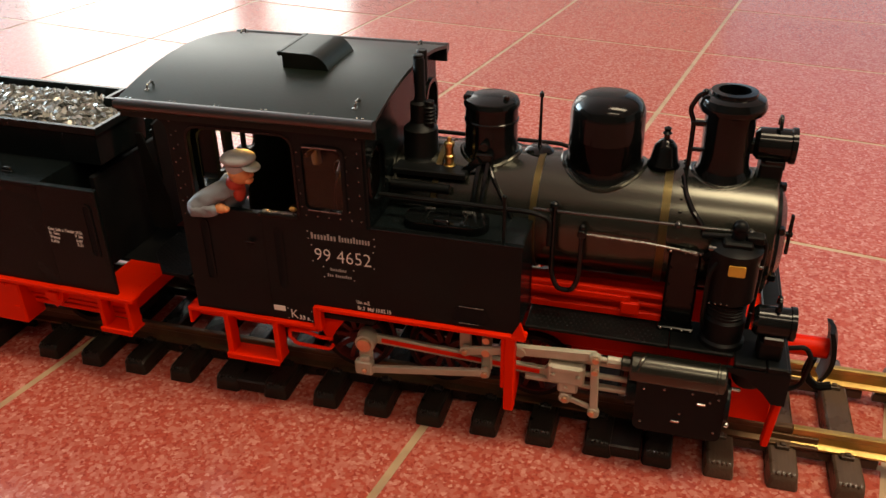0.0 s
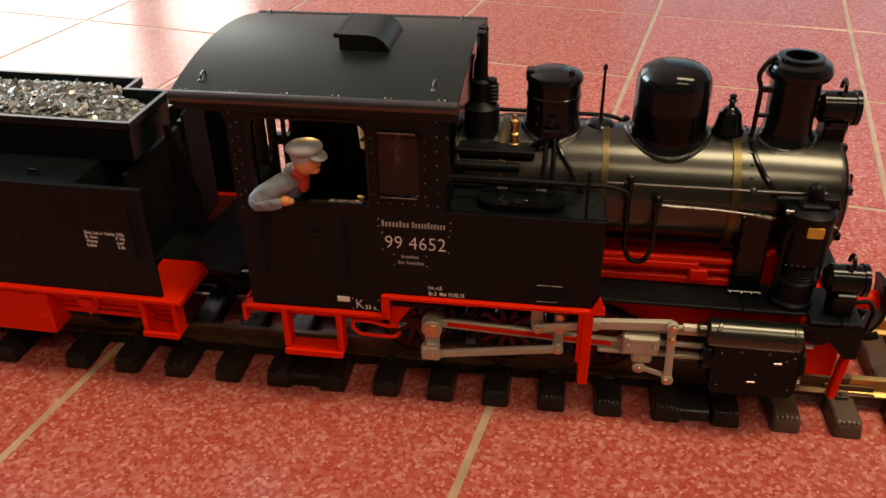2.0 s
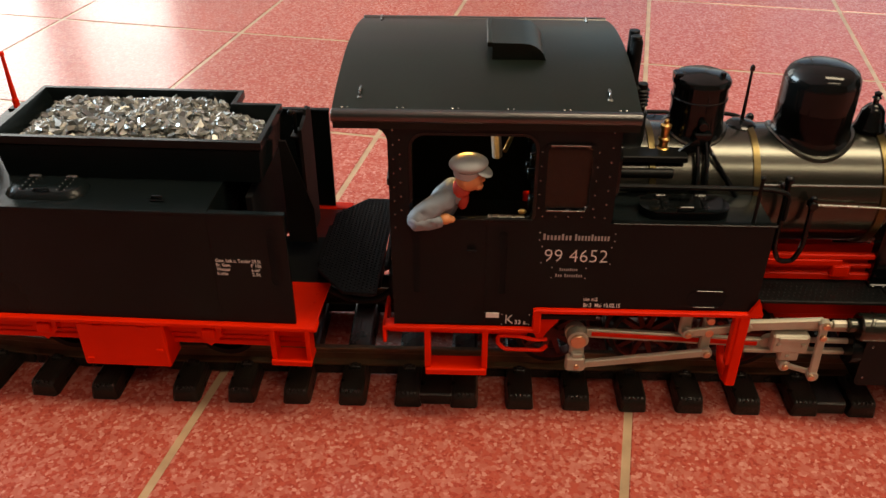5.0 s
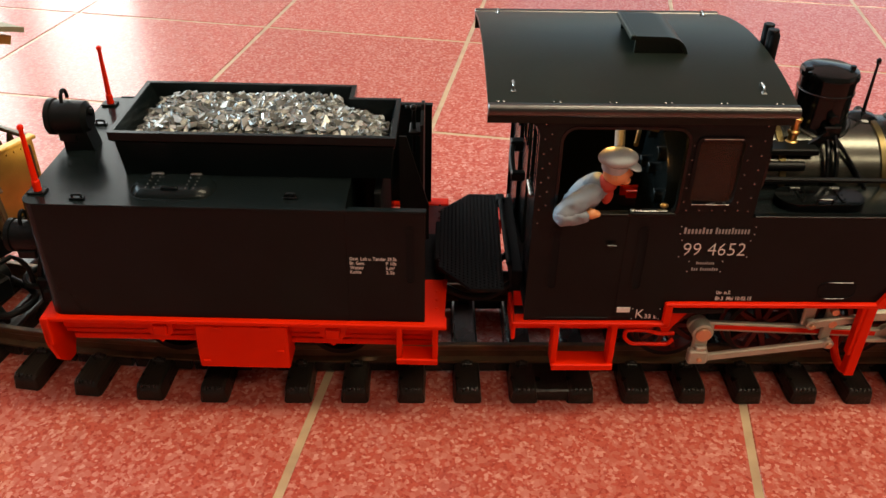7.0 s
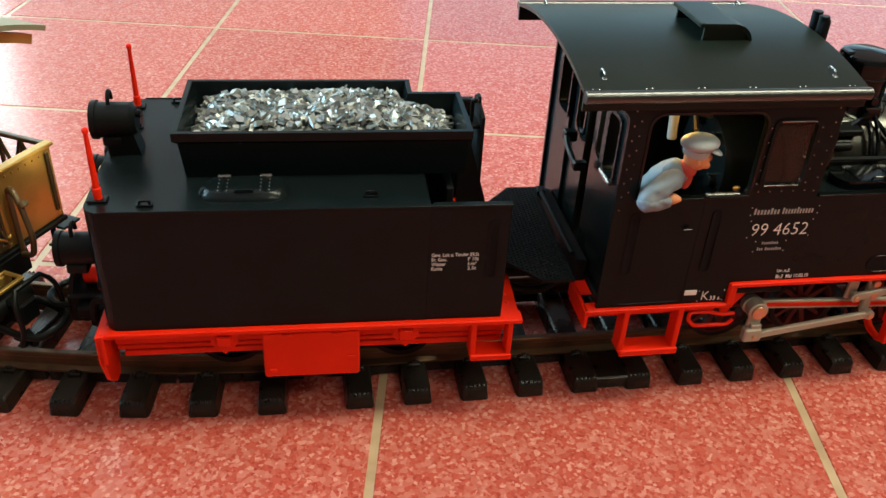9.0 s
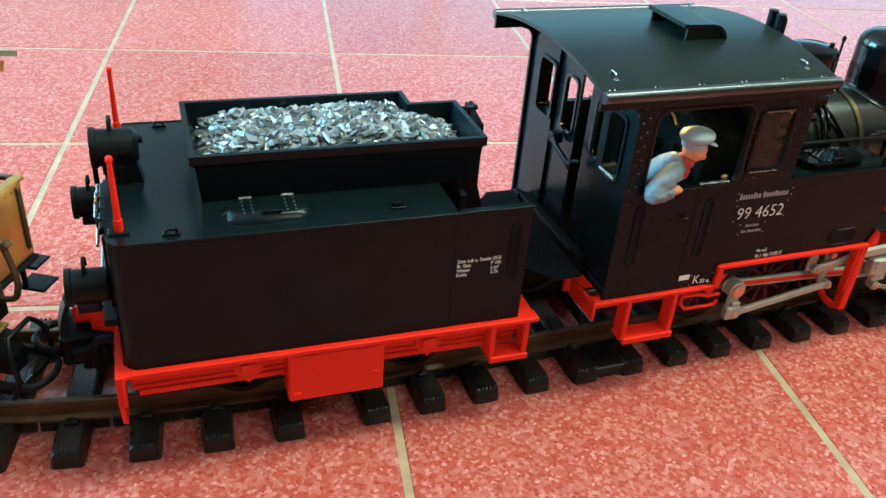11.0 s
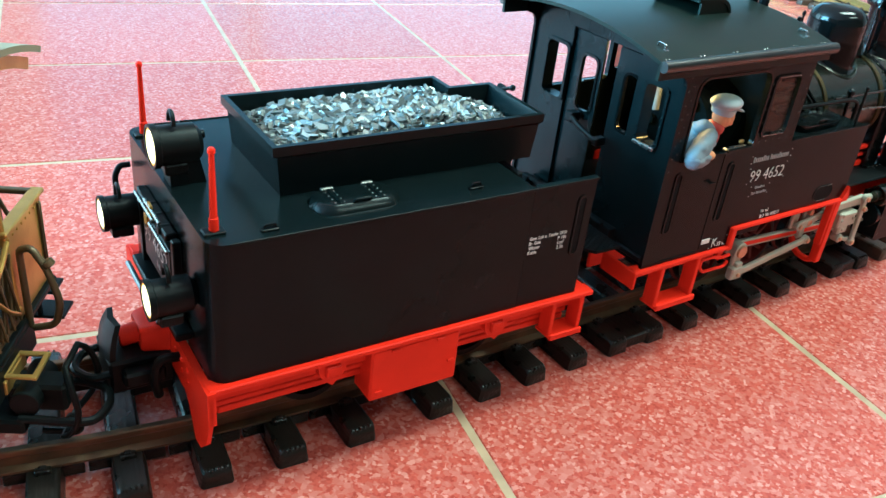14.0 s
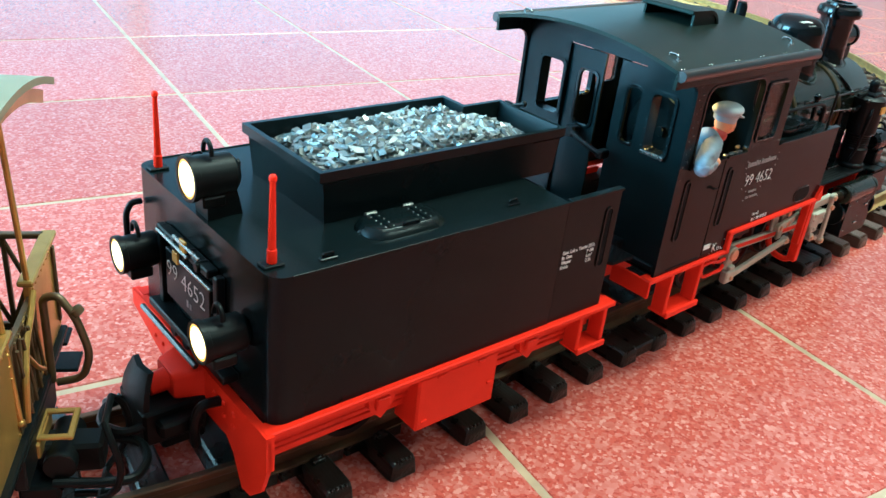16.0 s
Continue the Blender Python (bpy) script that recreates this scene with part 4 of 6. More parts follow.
def build_tanks_and_frame():
    for side in (-1, 1):
        def y(a, b):
            return (side * a, side * b)
        t = part("side_tank", Shape().box(-18.6, 43.8, *y(23, HALF - 1.7), 62.5, 103.0, 0.6), M_BLACK, LOCO, "black side water tank")
        e = Shape().box(-18.6, 44.6, *y(HALF - 2.4, HALF + 0.6), 103.0, 103.9, 0.3)
        part("rim", e, M_GLOSS, t)
        h = Shape()
        loop = rounded(-7, 28, 31, 46, 7, 6)
        loop = [(a, side * b) for a, b in loop]
        h.sheet(loop, [], "z", 103.0, 106.6)
        hinges = []
        for x in (2, 18):
            hinges.append((x, Shape()))
            hinges[-1][1].box(x - 2.2, x + 2.2, *y(32.5, 34), 106.4, 107.6, 0.3)
            h.box(x - 0.7, x + 0.7, *y(34, 44), 106.4, 107.1, 0.2)
            h.rivets([(x - 1.6, side * (35 + 3 * k), 106.6) for k in range(3)] + [(x + 1.6, side * (35 + 3 * k), 106.6) for k in range(3)], (0, 0, 1), 0.4)
        h.tube(bend([(7, side * 44.5, 106.4), (7, side * 45, 108.3), (13, side * 45, 108.3), (13, side * 44.5, 106.4)]), 0.5, 6)
        hatch = part("tank_hatch", h, M_GLOSS, t, "oval black hatch with hinges")
        for x, hs in hinges:
            part("hinge", hs, M_RIVET, hatch)
        # red footplate edge, valance and steps
        e = Shape().box(-46, 47, *y(46, 52), 60.0, 62.2, 0.5)
        e.sheet([(41, 62), (47, 62), (44.5, 69)], [], "y", *y(HALF + 0.2, 52))
        e.box(-47, -43.5, *y(47, 52), 49.5, 62, 0.5)
        part("running_edge", e, M_RED, LOCO, "bright red footplate edge")
        e = Shape().box(-110, -44, *y(46, 52), 49.8, 52.0, 0.5).box(-108, -48, *y(44, 46), 44, 51, 0.5).box(-110, -108.4, *y(30, 52), 43, 52, 0.4)
        part("running_edge", e, M_RED, LOCO, "bright red footplate edge")
        st = Shape()
        for x in (-91, -66.5):
            st.box(x - 1.3, x + 1.3, *y(44.5, 52.0), 29, 51, 0.4)
        st.box(-92, -65.5, *y(43, 53), 27.8, 29.4, 0.4).box(-92, -65.5, *y(52.6, 54.2), 27.4, 30.8, 0.6)
        part("cab_step", st, M_RED, LOCO, "red cab step")
        sc = Shape().tube(bend([(-61, side * 49, 42), (-61, side * 49, 46), (-52, side * 49, 46), (-46, side * 49, 44), (-40, side * 49, 44.5)], 6), 0.9, 8)
        sc.tube(bend([(-61, side * 49, 42), (-58, side * 49, 38.6), (-42, side * 49, 38.4), (-40, side * 49, 41)], 6), 0.9, 8)
        sc.sheet([(-40, 60), (-33, 60), (-35, 53), (-40, 46), (-43, 40), (-46, 46), (-44, 60)], [], "y", *y(44, 46))
        part("spring_hanger", sc, M_RED, LOCO, "curled red spring hanger")
        # main frame plate, dark between the wheels
        fr = Shape().box(-106, 140, *y(17.5, 19.5), 36, 53, 0.4).box(44, 104, *y(24, 27), 44, 60, 0.5)
        part("frame_plate", fr, M_RED, LOCO, "red main frame plate")
        gr = Shape().box(44, 106, *y(22.5, 25), 61.5, 65, 0.5).box(44, 103, *y(22.8, 24.5), 67.5, 69.5, 0.4).box(44, 103, *y(22.8, 25.5), 72.5, 75, 0.5).box(82, 90, *y(22, 26.5), 63.5, 70, 0.8).box(44, 86, *y(23.5, 26), 69.5, 72.5, 0.4)
        part("reach_rod", gr, M_RED, LOCO, "bright red reversing rod and bars")
        ob = part("running_board", Shape().box(44.5, 103.3, *y(20, 40.5), 59.4, 61.2, 0.4), M_DARK, LOCO, "black chequered running board")
        part("running_board", Shape().box(103.5, 128.7, *y(20, 40.5), 59.4, 61.2, 0.4), M_DARK, LOCO)
        part("running_board", Shape().box(128.9, 140.8, *y(20, 46), 59.4, 61.2, 0.4), M_DARK, LOCO)
        kn = Shape()
        for i in range(26):
            for j in range(6):
                kn.rivets([(46.5 + 2.2 * i + (1.1 if j % 2 else 0), side * (27.5 + 2.3 * j), 61.2)], (0, 0, 1), 0.5)
        part("chequer_studs", kn, M_DARK, ob)


def spoked_wheel(r=16.0):
    w = Shape()
    w.lathe([(r + 1.5, -1.2), (r + 1.5, 0), (r, 0.6), (r, 5), (r - 2.2, 5), (r - 2.2, -1.2)], (0, 0, 0), (0, -1, 0), 40, 0, True)
    w.lathe([(3.4, -1), (3.4, 5.5), (1.6, 6)], (0, 0, 0), (0, -1, 0), 18)
    return w


def _spoke(a, r):
    c, s = math.cos(a), math.sin(a)
    vs = []
    for d, w in ((2.8, 1.3), (r - 1.8, 0.9)):
        for e in (-w, w):
            for y in (-3.6, -0.8):
                vs.append((d * c - e * s, y, d * s + e * c))
    return vs, [(0, 1, 3, 2), (4, 6, 7, 5), (0, 4, 5, 1), (2, 3, 7, 6), (0, 2, 6, 4), (1, 5, 7, 3)]


def rod(s, a, b, y, w, t, boss=2.6):
    """A flat bar from a to b, (x, z) each, at y, with round ends."""
    d = Vector((b[0] - a[0], b[1] - a[1]))
    L = d.length
    ang = -math.atan2(d.y, d.x)
    mid = ((a[0] + b[0]) / 2, (a[1] + b[1]) / 2)
    s.box(mid[0] - L / 2, mid[0] + L / 2, y - t / 2, y + t / 2, mid[1] - w / 2, mid[1] + w / 2, 0.4, 0, Matrix.Rotation(ang, 3, "Y"))
    for p in (a, b):
        s.cyl((p[0], y - t / 2 - 0.4, p[1]), (p[0], y + t / 2 + 0.4, p[1]), boss, seg=16)
    return s


def build_running_gear():
    for side in (-1, 1):
        for x in (-36, 6, 48):
            wheel = part("driving_wheel", spoked_wheel(), M_SHADED_RED, LOCO, "red spoked driving wheel, darkened for shade")
            wheel.matrix_local = pose(x * MM, side * 26 * MM, 33.2 * MM, 0, 0, 0 if side < 0 else 180)
            for k in range(10):
                part("spoke", Shape().add(*_spoke(2 * math.pi * k / 10, 16.0)), M_SHADED_RED, wheel)
            part("tyre", Shape().lathe([(14.2, -0.2), (16.2, -0.2), (16.2, 5.2), (14.2, 5.2)], (0, 0, 0), (0, -1, 0), 40, 0, True), M_DARK, wheel, "dark tyre")
        axle_box = Shape().box(-50, -22, side * 34, side * 36, 47, 58, 1.5)
        part("spring_plate", axle_box, M_DARK, LOCO)
        o = side * 40.0
        cr = rod(Shape(), (-27, 42), (58, 38), o, 4.6, 2.4, 4.6)
        coupling = part("coupling_rod", cr, M_STEEL, LOCO, "grey coupling rod with red channel")
        ch = Shape().box(-20, 52, -0.4, 0.4, -1.1, 1.1, 0.2, 0, None)
        rot = Matrix.Rotation(math.atan2(4, 85), 3, "Y")
        ch.v = [tuple(rot @ (Vector(v) - Vector((16, 0, 0))) + Vector((16, o + side * 1.2, 40.1))) for v in ch.v]
        part("channel", ch, M_RED, coupling, "red channel in the rod")
        o = side * 44.5
        ec = Shape().cyl((-26.3, side * 40, 41.8), (-26.3, side * 46.4, 41.8), 4.6, seg=24)
        ec.cyl((-26.3, side * 46, 41.8), (-26.3, side * 47.6, 41.8), 3.4, seg=20, slot=1)
        ec.box(-29.5, -23.1, o - 1.2, o + 1.2, 28, 42, 0.8)
        ec.box(-31, -22.6, side * 44, side * 48.4, 26, 33.4, 0.8)
        ec.box(-28.6, -23.6, side * 45, side * 48, 33, 35.6, 0.5)
        ec.cyl((-26.2, side * 48, 29), (-26.2, side * 49.2, 29), 1.2, seg=12, slot=1)
        part("return_crank", ec, [M_STEEL, M_COPPER], LOCO, "grey return crank with copper bolt")
        er = rod(Shape(), (-24, 29), (29, 37.2), side * 46.4, 3.6, 2.2, 2.4)
        er.cyl((29, side * 47, 37.2), (29, side * 49, 37.2), 1.5, seg=12, slot=1)
        part("eccentric_rod", er, [M_STEEL, M_COPPER], LOCO, "slim grey eccentric rod")
        # expansion link and hangers
        lk = Shape().box(26.6, 31.2, side * 41, side * 43.4, 36, 60, 0.7).box(16.8, 22, side * 41, side * 43.2, 44, 60, 0.6)
        lk.cyl((29, side * 42, 47), (29, side * 46.2, 47), 2.0, seg=14, slot=1).cyl((29, side * 42, 53), (29, side * 45.6, 53), 1.8, seg=14, slot=1)
        part("expansion_link", lk, [M_STEEL, M_COPPER], LOCO)
        rr = rod(Shape(), (20, 46.5), (44, 50.4), side * 45, 4.0, 2.0, 2.4)
        rr.box(40, 76, side * 43.4, side * 46, 49.4, 54.6, 0.7, 0, Matrix.Rotation(-0.07, 3, "Y"))
        rr.cyl((20, side * 45, 46.5), (20, side * 47.6, 46.5), 1.3, seg=12, slot=1)
        part("radius_rod", rr, [M_STEEL, M_COPPER], LOCO)
        # crosshead, slide bars, combination lever
        xh = Shape().box(56, 71.5, side * 42, side * 47.4, 38.2, 47.6, 0.8).box(60.5, 69, side * 42.4, side * 46.4, 33, 39, 0.8)
        xh.box(58, 70, side * 46.8, side * 48.2, 45, 47.2, 0.4).rivets([(58.5, side * 47.4, 43), (69, side * 47.4, 43), (64, side * 46.4, 36)], (0, side, 0), 1.1)
        xh.cyl((64, side * 42, 30.4), (64, side * 47, 30.4), 2.6, seg=14).cyl((64, side * 46.5, 30.4), (64, side * 48, 30.4), 1.4, seg=12, slot=1)
        part("crosshead", xh, [M_STEEL, M_COPPER], LOCO, "grey crosshead block")
        sb = Shape().box(46, 92, side * 40.5, side * 43.6, 47.6, 50, 0.4).box(46, 92, side * 40.5, side * 43.6, 35, 37, 0.4)
        sb.cyl((70, side * 43, 42.5), (92, side * 43, 42.5), 1.3, seg=12)
        part("slide_bar", sb, M_STEEL, LOCO)
        cl = rod(Shape(), (75.4, 54), (76.6, 26), side * 47, 3.4, 2.0, 2.5)
        rod(cl, (65, 30), (76, 26.5), side * 45.2, 2.4, 1.6, 1.8)
        for z in (54, 48, 26.2):
            cl.cyl((75.8, side * 47.6, z), (75.8, side * 49.4, z), 1.5, seg=12, slot=1)
        cl.cyl((76, side * 44, 52), (92, side * 44, 52), 1.1, seg=10)
        cl.cyl((80, side * 44, 52), (86, side * 44, 52), 1.9, seg=8)
        part("combination_lever", cl, [M_STEEL, M_COPPER], LOCO, "upright grey combination lever")
        hg = Shape().box(38.2, 42.6, side * 46.5, side * 51.5, 22.5, 60.5, 0.5)
        hg.box(36.6, 38.2, side * 47, side * 51, 34, 60, 0.3)
        hg.tube(bend([(40, side * 49, 24), (40, side * 45, 21.4), (40, side * 38, 22), (40, side * 33, 27), (40, side * 31, 36)], 5), 1.8, 10)
        part("bracket", hg, M_RED, LOCO, "upright red hanger bracket")
        # cylinder with its round valve chest
        c = Shape().cyl((89.5, side * 46, 52.4), (127, side * 46, 52.4), 6.2, seg=40, c=0.8)
        c.cyl((86, side * 45.5, 52.8), (92, side * 45.5, 52.8), 3.2, seg=20).cyl((93, side * 45.5, 52.8), (94.4, side * 46, 52.4), 6.6, seg=32).cyl((123, side * 46, 52.4), (124.4, side * 46, 52.4), 6.6, seg=32)
        cyl = part("valve_chest", c, M_BOILER, LOCO, "glossy black round valve chest")
        c = Shape().sheet(rounded(93, 128, 24.5, 52, (3, 3, 1, 1)), [], "y", side * 36, side * 51)
        c.cyl((89, side * 43, 40), (94, side * 43, 40), 8, seg=28).cyl((127.6, side * 43, 40), (129.6, side * 43, 40), 9.4, seg=28)
        body = part("cylinder", c, M_BLACK, LOCO, "black steam cylinder casing")
        studs([(x, side * 51, z) for x, z in ((96, 46), (125, 46), (96, 29), (125, 29), (111, 36), (122, 44), (104, 47), (115, 47))], (0, side, 0), 0.6, M_RIVET, body)
        for x, z in ((108, 31.4), (117, 42)):
            part("catch", Shape().box(x, x + 3.5, side * 51, side * 51.8, z, z + 1.1, 0.3), M_BRIGHT, body, "small bright catch")
        part("rod_end", Shape().cyl((127, side * 45, 48), (133, side * 45, 48), 0.8, seg=8), M_BRIGHT, body, "bright rod end")
        part("drain_cock", Shape().cyl((129, side * 46, 30), (131, side * 46, 30), 1.0, seg=8), M_BRIGHT, body)


def build_front():
    # steam pipe casing, pump, lamp
    for side in (-1, 1):
        c = Shape().box(99, 111.5, side * 20, side * 27.5, 61, 98, 1.0)
        c.box(98, 112.5, side * 22, side * 28.4, 97, 98.6, 0.4).box(98, 112.5, side * 26, side * 30, 60.8, 63, 0.4)
        c.rivets([(x, side * 27.6, z) for x in (100.4, 110.2) for z in (66, 74, 82, 90)], (0, side, 0), 0.6)
        casing = part("steam_pipe_casing", c, M_GLOSS, LOCO, "black steam pipe casing")
        studs([(x, side * 30, 62) for x in (99.5, 104, 108, 111.5)] + [(x, side * 28.4, 98) for x in (99.5, 105.2, 111)], (0, side, 0.3), 0.5, M_BRIGHT, casing)
    p = Shape().lathe([(9.0, 0), (9.0, 2), (8.0, 3), (8.2, 12), (7.2, 13), (7.2, 21), (9.4, 22), (9.4, 40), (9.8, 41), (9.8, 43.5), (7, 45), (3, 45.6)], (123.5, -31, 61.2), (0, 0, 1), 28)
    p.cyl((123.5, -31, 105), (123.5, -31, 112), 2.6, seg=14).ball((123.5, -31, 113), 3.0, 12, 8)
    p.cyl((110, -29, 107), (122, -30, 108), 1.2, seg=8)
    p.box(118, 129, -36, -27, 104.5, 108.5, 0.8).box(126, 133, -33, -28, 107, 110.5, 0.6).cyl((116, -31, 101), (112.5, -27, 96), 1.4, seg=10)
    p.tube(bend([(131, -29, 109), (134, -28, 106), (134, -27, 92), (133, -27, 66)], 5), 1.0, 8).tube(bend([(117, -37, 100), (114.5, -38, 96), (114.5, -36, 74), (116, -33, 66)], 5), 0.9, 8)
    pump = part("air_pump", p, M_DARK, LOCO, "black ribbed air pump")
    for a, b2, r2 in (((113, -34, 104.4), (119, -35, 104.4), 1.1), ((119.5, -36.8, 104), (119.5, -38.4, 104), 1.0), ((103, -29.5, 99.5), (110, -29.5, 98.6), 0.8), ((130.5, -33, 98), (134, -33.4, 98), 0.7)):
        part("valve", Shape().cyl(a, b2, r2, seg=10), M_RIVET, pump, "small bright valve")
    studs([(116 + 2.2 * k, -40.6, 84) for k in range(4)] + [(133, -30, z) for z in (75, 82, 90)], (0, -1, 0), 0.45, M_RIVET, pump)
    for k in range(6):
        part("rib", Shape().lathe([(7.0, 0), (7.7, 0.5), (7.0, 1)], (123.5, -31, 75 + 1.4 * k), (0, 0, 1), 24), M_DARK, pump)
    y = Shape().sheet(rounded(121, 127.2, 97, 101.4, 0.5), [], "y", -41.0, -40.2)
    part("maker_plate", y, M_YELLOW, pump, "small yellow plate")
    # buffer beam and footplate
    b = Shape().box(141, 149, -46, 46, 58, 61.5, 0.6).box(146, 150, -46, 46, 44, 61, 0.6)
    part("front_beam", b, M_DARK, LOCO, "black front beam")
    r = Shape().box(129, 146, -34, 34, 30, 58, 0.6).box(128, 147, -36, -34, 26, 57, 0.6).box(128, 147, 34, 36, 26, 57, 0.6)
    fr = part("front_frame", r, M_RED, LOCO, "dark red front frame")
    part("axle_cover", Shape().lathe([(7.2, 0), (7.2, 0.8), (5.6, 1.6), (2.2, 1.8), (1.8, 2.8), (0.1, 3)], (136.5, -36, 50), (0, -1, 0), 28), M_DARK, fr, "round black axle cover")
    lip = Shape().sheet([(126, 59), (150, 59), (150, 44), (145, 44), (141, 49), (134, 55), (126, 57)], [], "y", -46.2, -44.6)
    part("front_skirt", lip, M_BLACK, fr, "black curved skirt plate")
    for side in (-1, 1):
        g = Shape().box(146, 149, side * 38, side * 43, 19, 44, 0.6, 0, Matrix.Rotation(0.08, 3, "Y"))
        part("guard_iron", g, M_RED, LOCO, "bright red guard iron")
    c = Shape().cyl((149, 0, 43.5), (171, 0, 43.5), 4.6, seg=24)
    bf = part("buffer", c, M_RED, LOCO, "red centre buffer shank")
    rings = []
    for i in range(9):
        t = -1 + 2 * i / 8
        z = 41.5 + 13.5 * t
        x = 171.5 - 2.5 * t * t
        w = 8 - 2 * max(0, -t) - 2 * t * t
        rings.append([(x, -w, z), (x + 2, -w, z), (x + 3.2, 0, z), (x + 2, w, z), (x, w, z), (x + 1, 0, z)])
    s = Shape().ring(rings)
    s.tube(bend([(166, 0, 38), (164, 0, 28), (170, 0, 22), (176, 0, 24)]), 2.0, 8)
    part("buffer_plate", s, M_DARK, bf, "curved black buffer plate")
    h = Shape().tube(bend([(149, -26, 58), (157, -26, 60), (160, -26, 55), (158.5, -25, 40), (152, -25, 36)], 6), 1.05, 10)
    part("brake_hose", h, M_DARK, LOCO, "black brake hose")
    headlamp("lamp", (142, -36, 76.5), 1, LOCO, False, r=6.2, mat=M_GLOSS)
    headlamp("lamp", (142, 36, 76.5), 1, LOCO, False, r=6.2, mat=M_GLOSS)
    for side in (-1, 1):
        part("lamp_iron", Shape().box(137, 146, side * 31, side * 41, 61, 69.5, 0.8), M_DARK, LOCO, "black lamp stand")
    headlamp("lamp", (134.5, 1.5, 134.5), 1, LOCO, False, r=6.6, mat=M_GLOSS)
    st = Shape().box(129, 138, -4, 7, 117, 128, 0.8).box(124, 130, -2.5, 4, 131, 136, 0.6)
    part("lamp_bracket", st, M_DARK, LOCO, "black lamp bracket")


def headlamp(name, at, way, parent, lit, r=6.4, length=14, mat=None):
    """A round lamp looking along x (way 1 or -1), with a ring handle on top."""
    x, y, z = at
    s = Shape().lathe([(r * 0.7, -length * 0.62), (r * 0.98, -length * 0.5), (r, -length * 0.1), (r, length * 0.34), (r * 1.1, length * 0.36), (r * 1.1, length * 0.5), (r * 0.94, length * 0.5), (r * 0.9, length * 0.36)], at, (way, 0, 0), 32)
    s.tube([(x, y + 3 * math.cos(a), z + r + 0.6 + 4.4 * max(0, math.sin(a))) for a in (math.pi * i / 10 for i in range(11))], 0.8, 8)
    s.box(x - 4, x + 4, y - 5, y + 5, z - r - 2.5, z - r + 1.5, 0.6)
    lamp = part(name, s, mat or M_DARK, parent, "round black lamp, lit" if lit else "round black lamp, unlit")
    if lit:
        # Added glowing ring in place of the halo round the lens.
        part("halo_ring", Shape().lathe([(r * 0.78, -0.2), (r * 0.93, 0.1), (r * 0.93, 0.9), (r * 0.76, 1.0)], (x + way * length * 0.41, y, z), (way, 0, 0), 28, 0, True), M_AMBER, lamp, "added amber ring for the lens's halo")
    l = Shape().lathe([(r * 0.88, 0), (r * 0.78, 1.0), (0.1, 1.8)], (x + way * length * 0.42, y, z), (way, 0, 0), 28)
    part("lens", l, M_LENS if lit else M_GLASS, lamp, "glowing warm white lens" if lit else "clear lens")
    return lamp


build_cab()
build_roof()
build_boiler()
build_tanks_and_frame()
build_running_gear()
build_front()
cab_light = bpy.data.lights.new("cab_bulb", "POINT")
cab_light.energy, cab_light.color, cab_light.shadow_soft_size = 0.035, (1.0, 0.45, 0.12), 0.003
new("cab_bulb_light", cab_light).matrix_world = LOCO.matrix_world @ Matrix.Translation((-0.077, -0.029, 0.132))

# ---- tender ----
TENDER = thing("locomotive_tender", pose(-0.320, 0.3253, 0, 0, 0, -0.5), "black model tender with red frame, coupled to the locomotive", "tender")


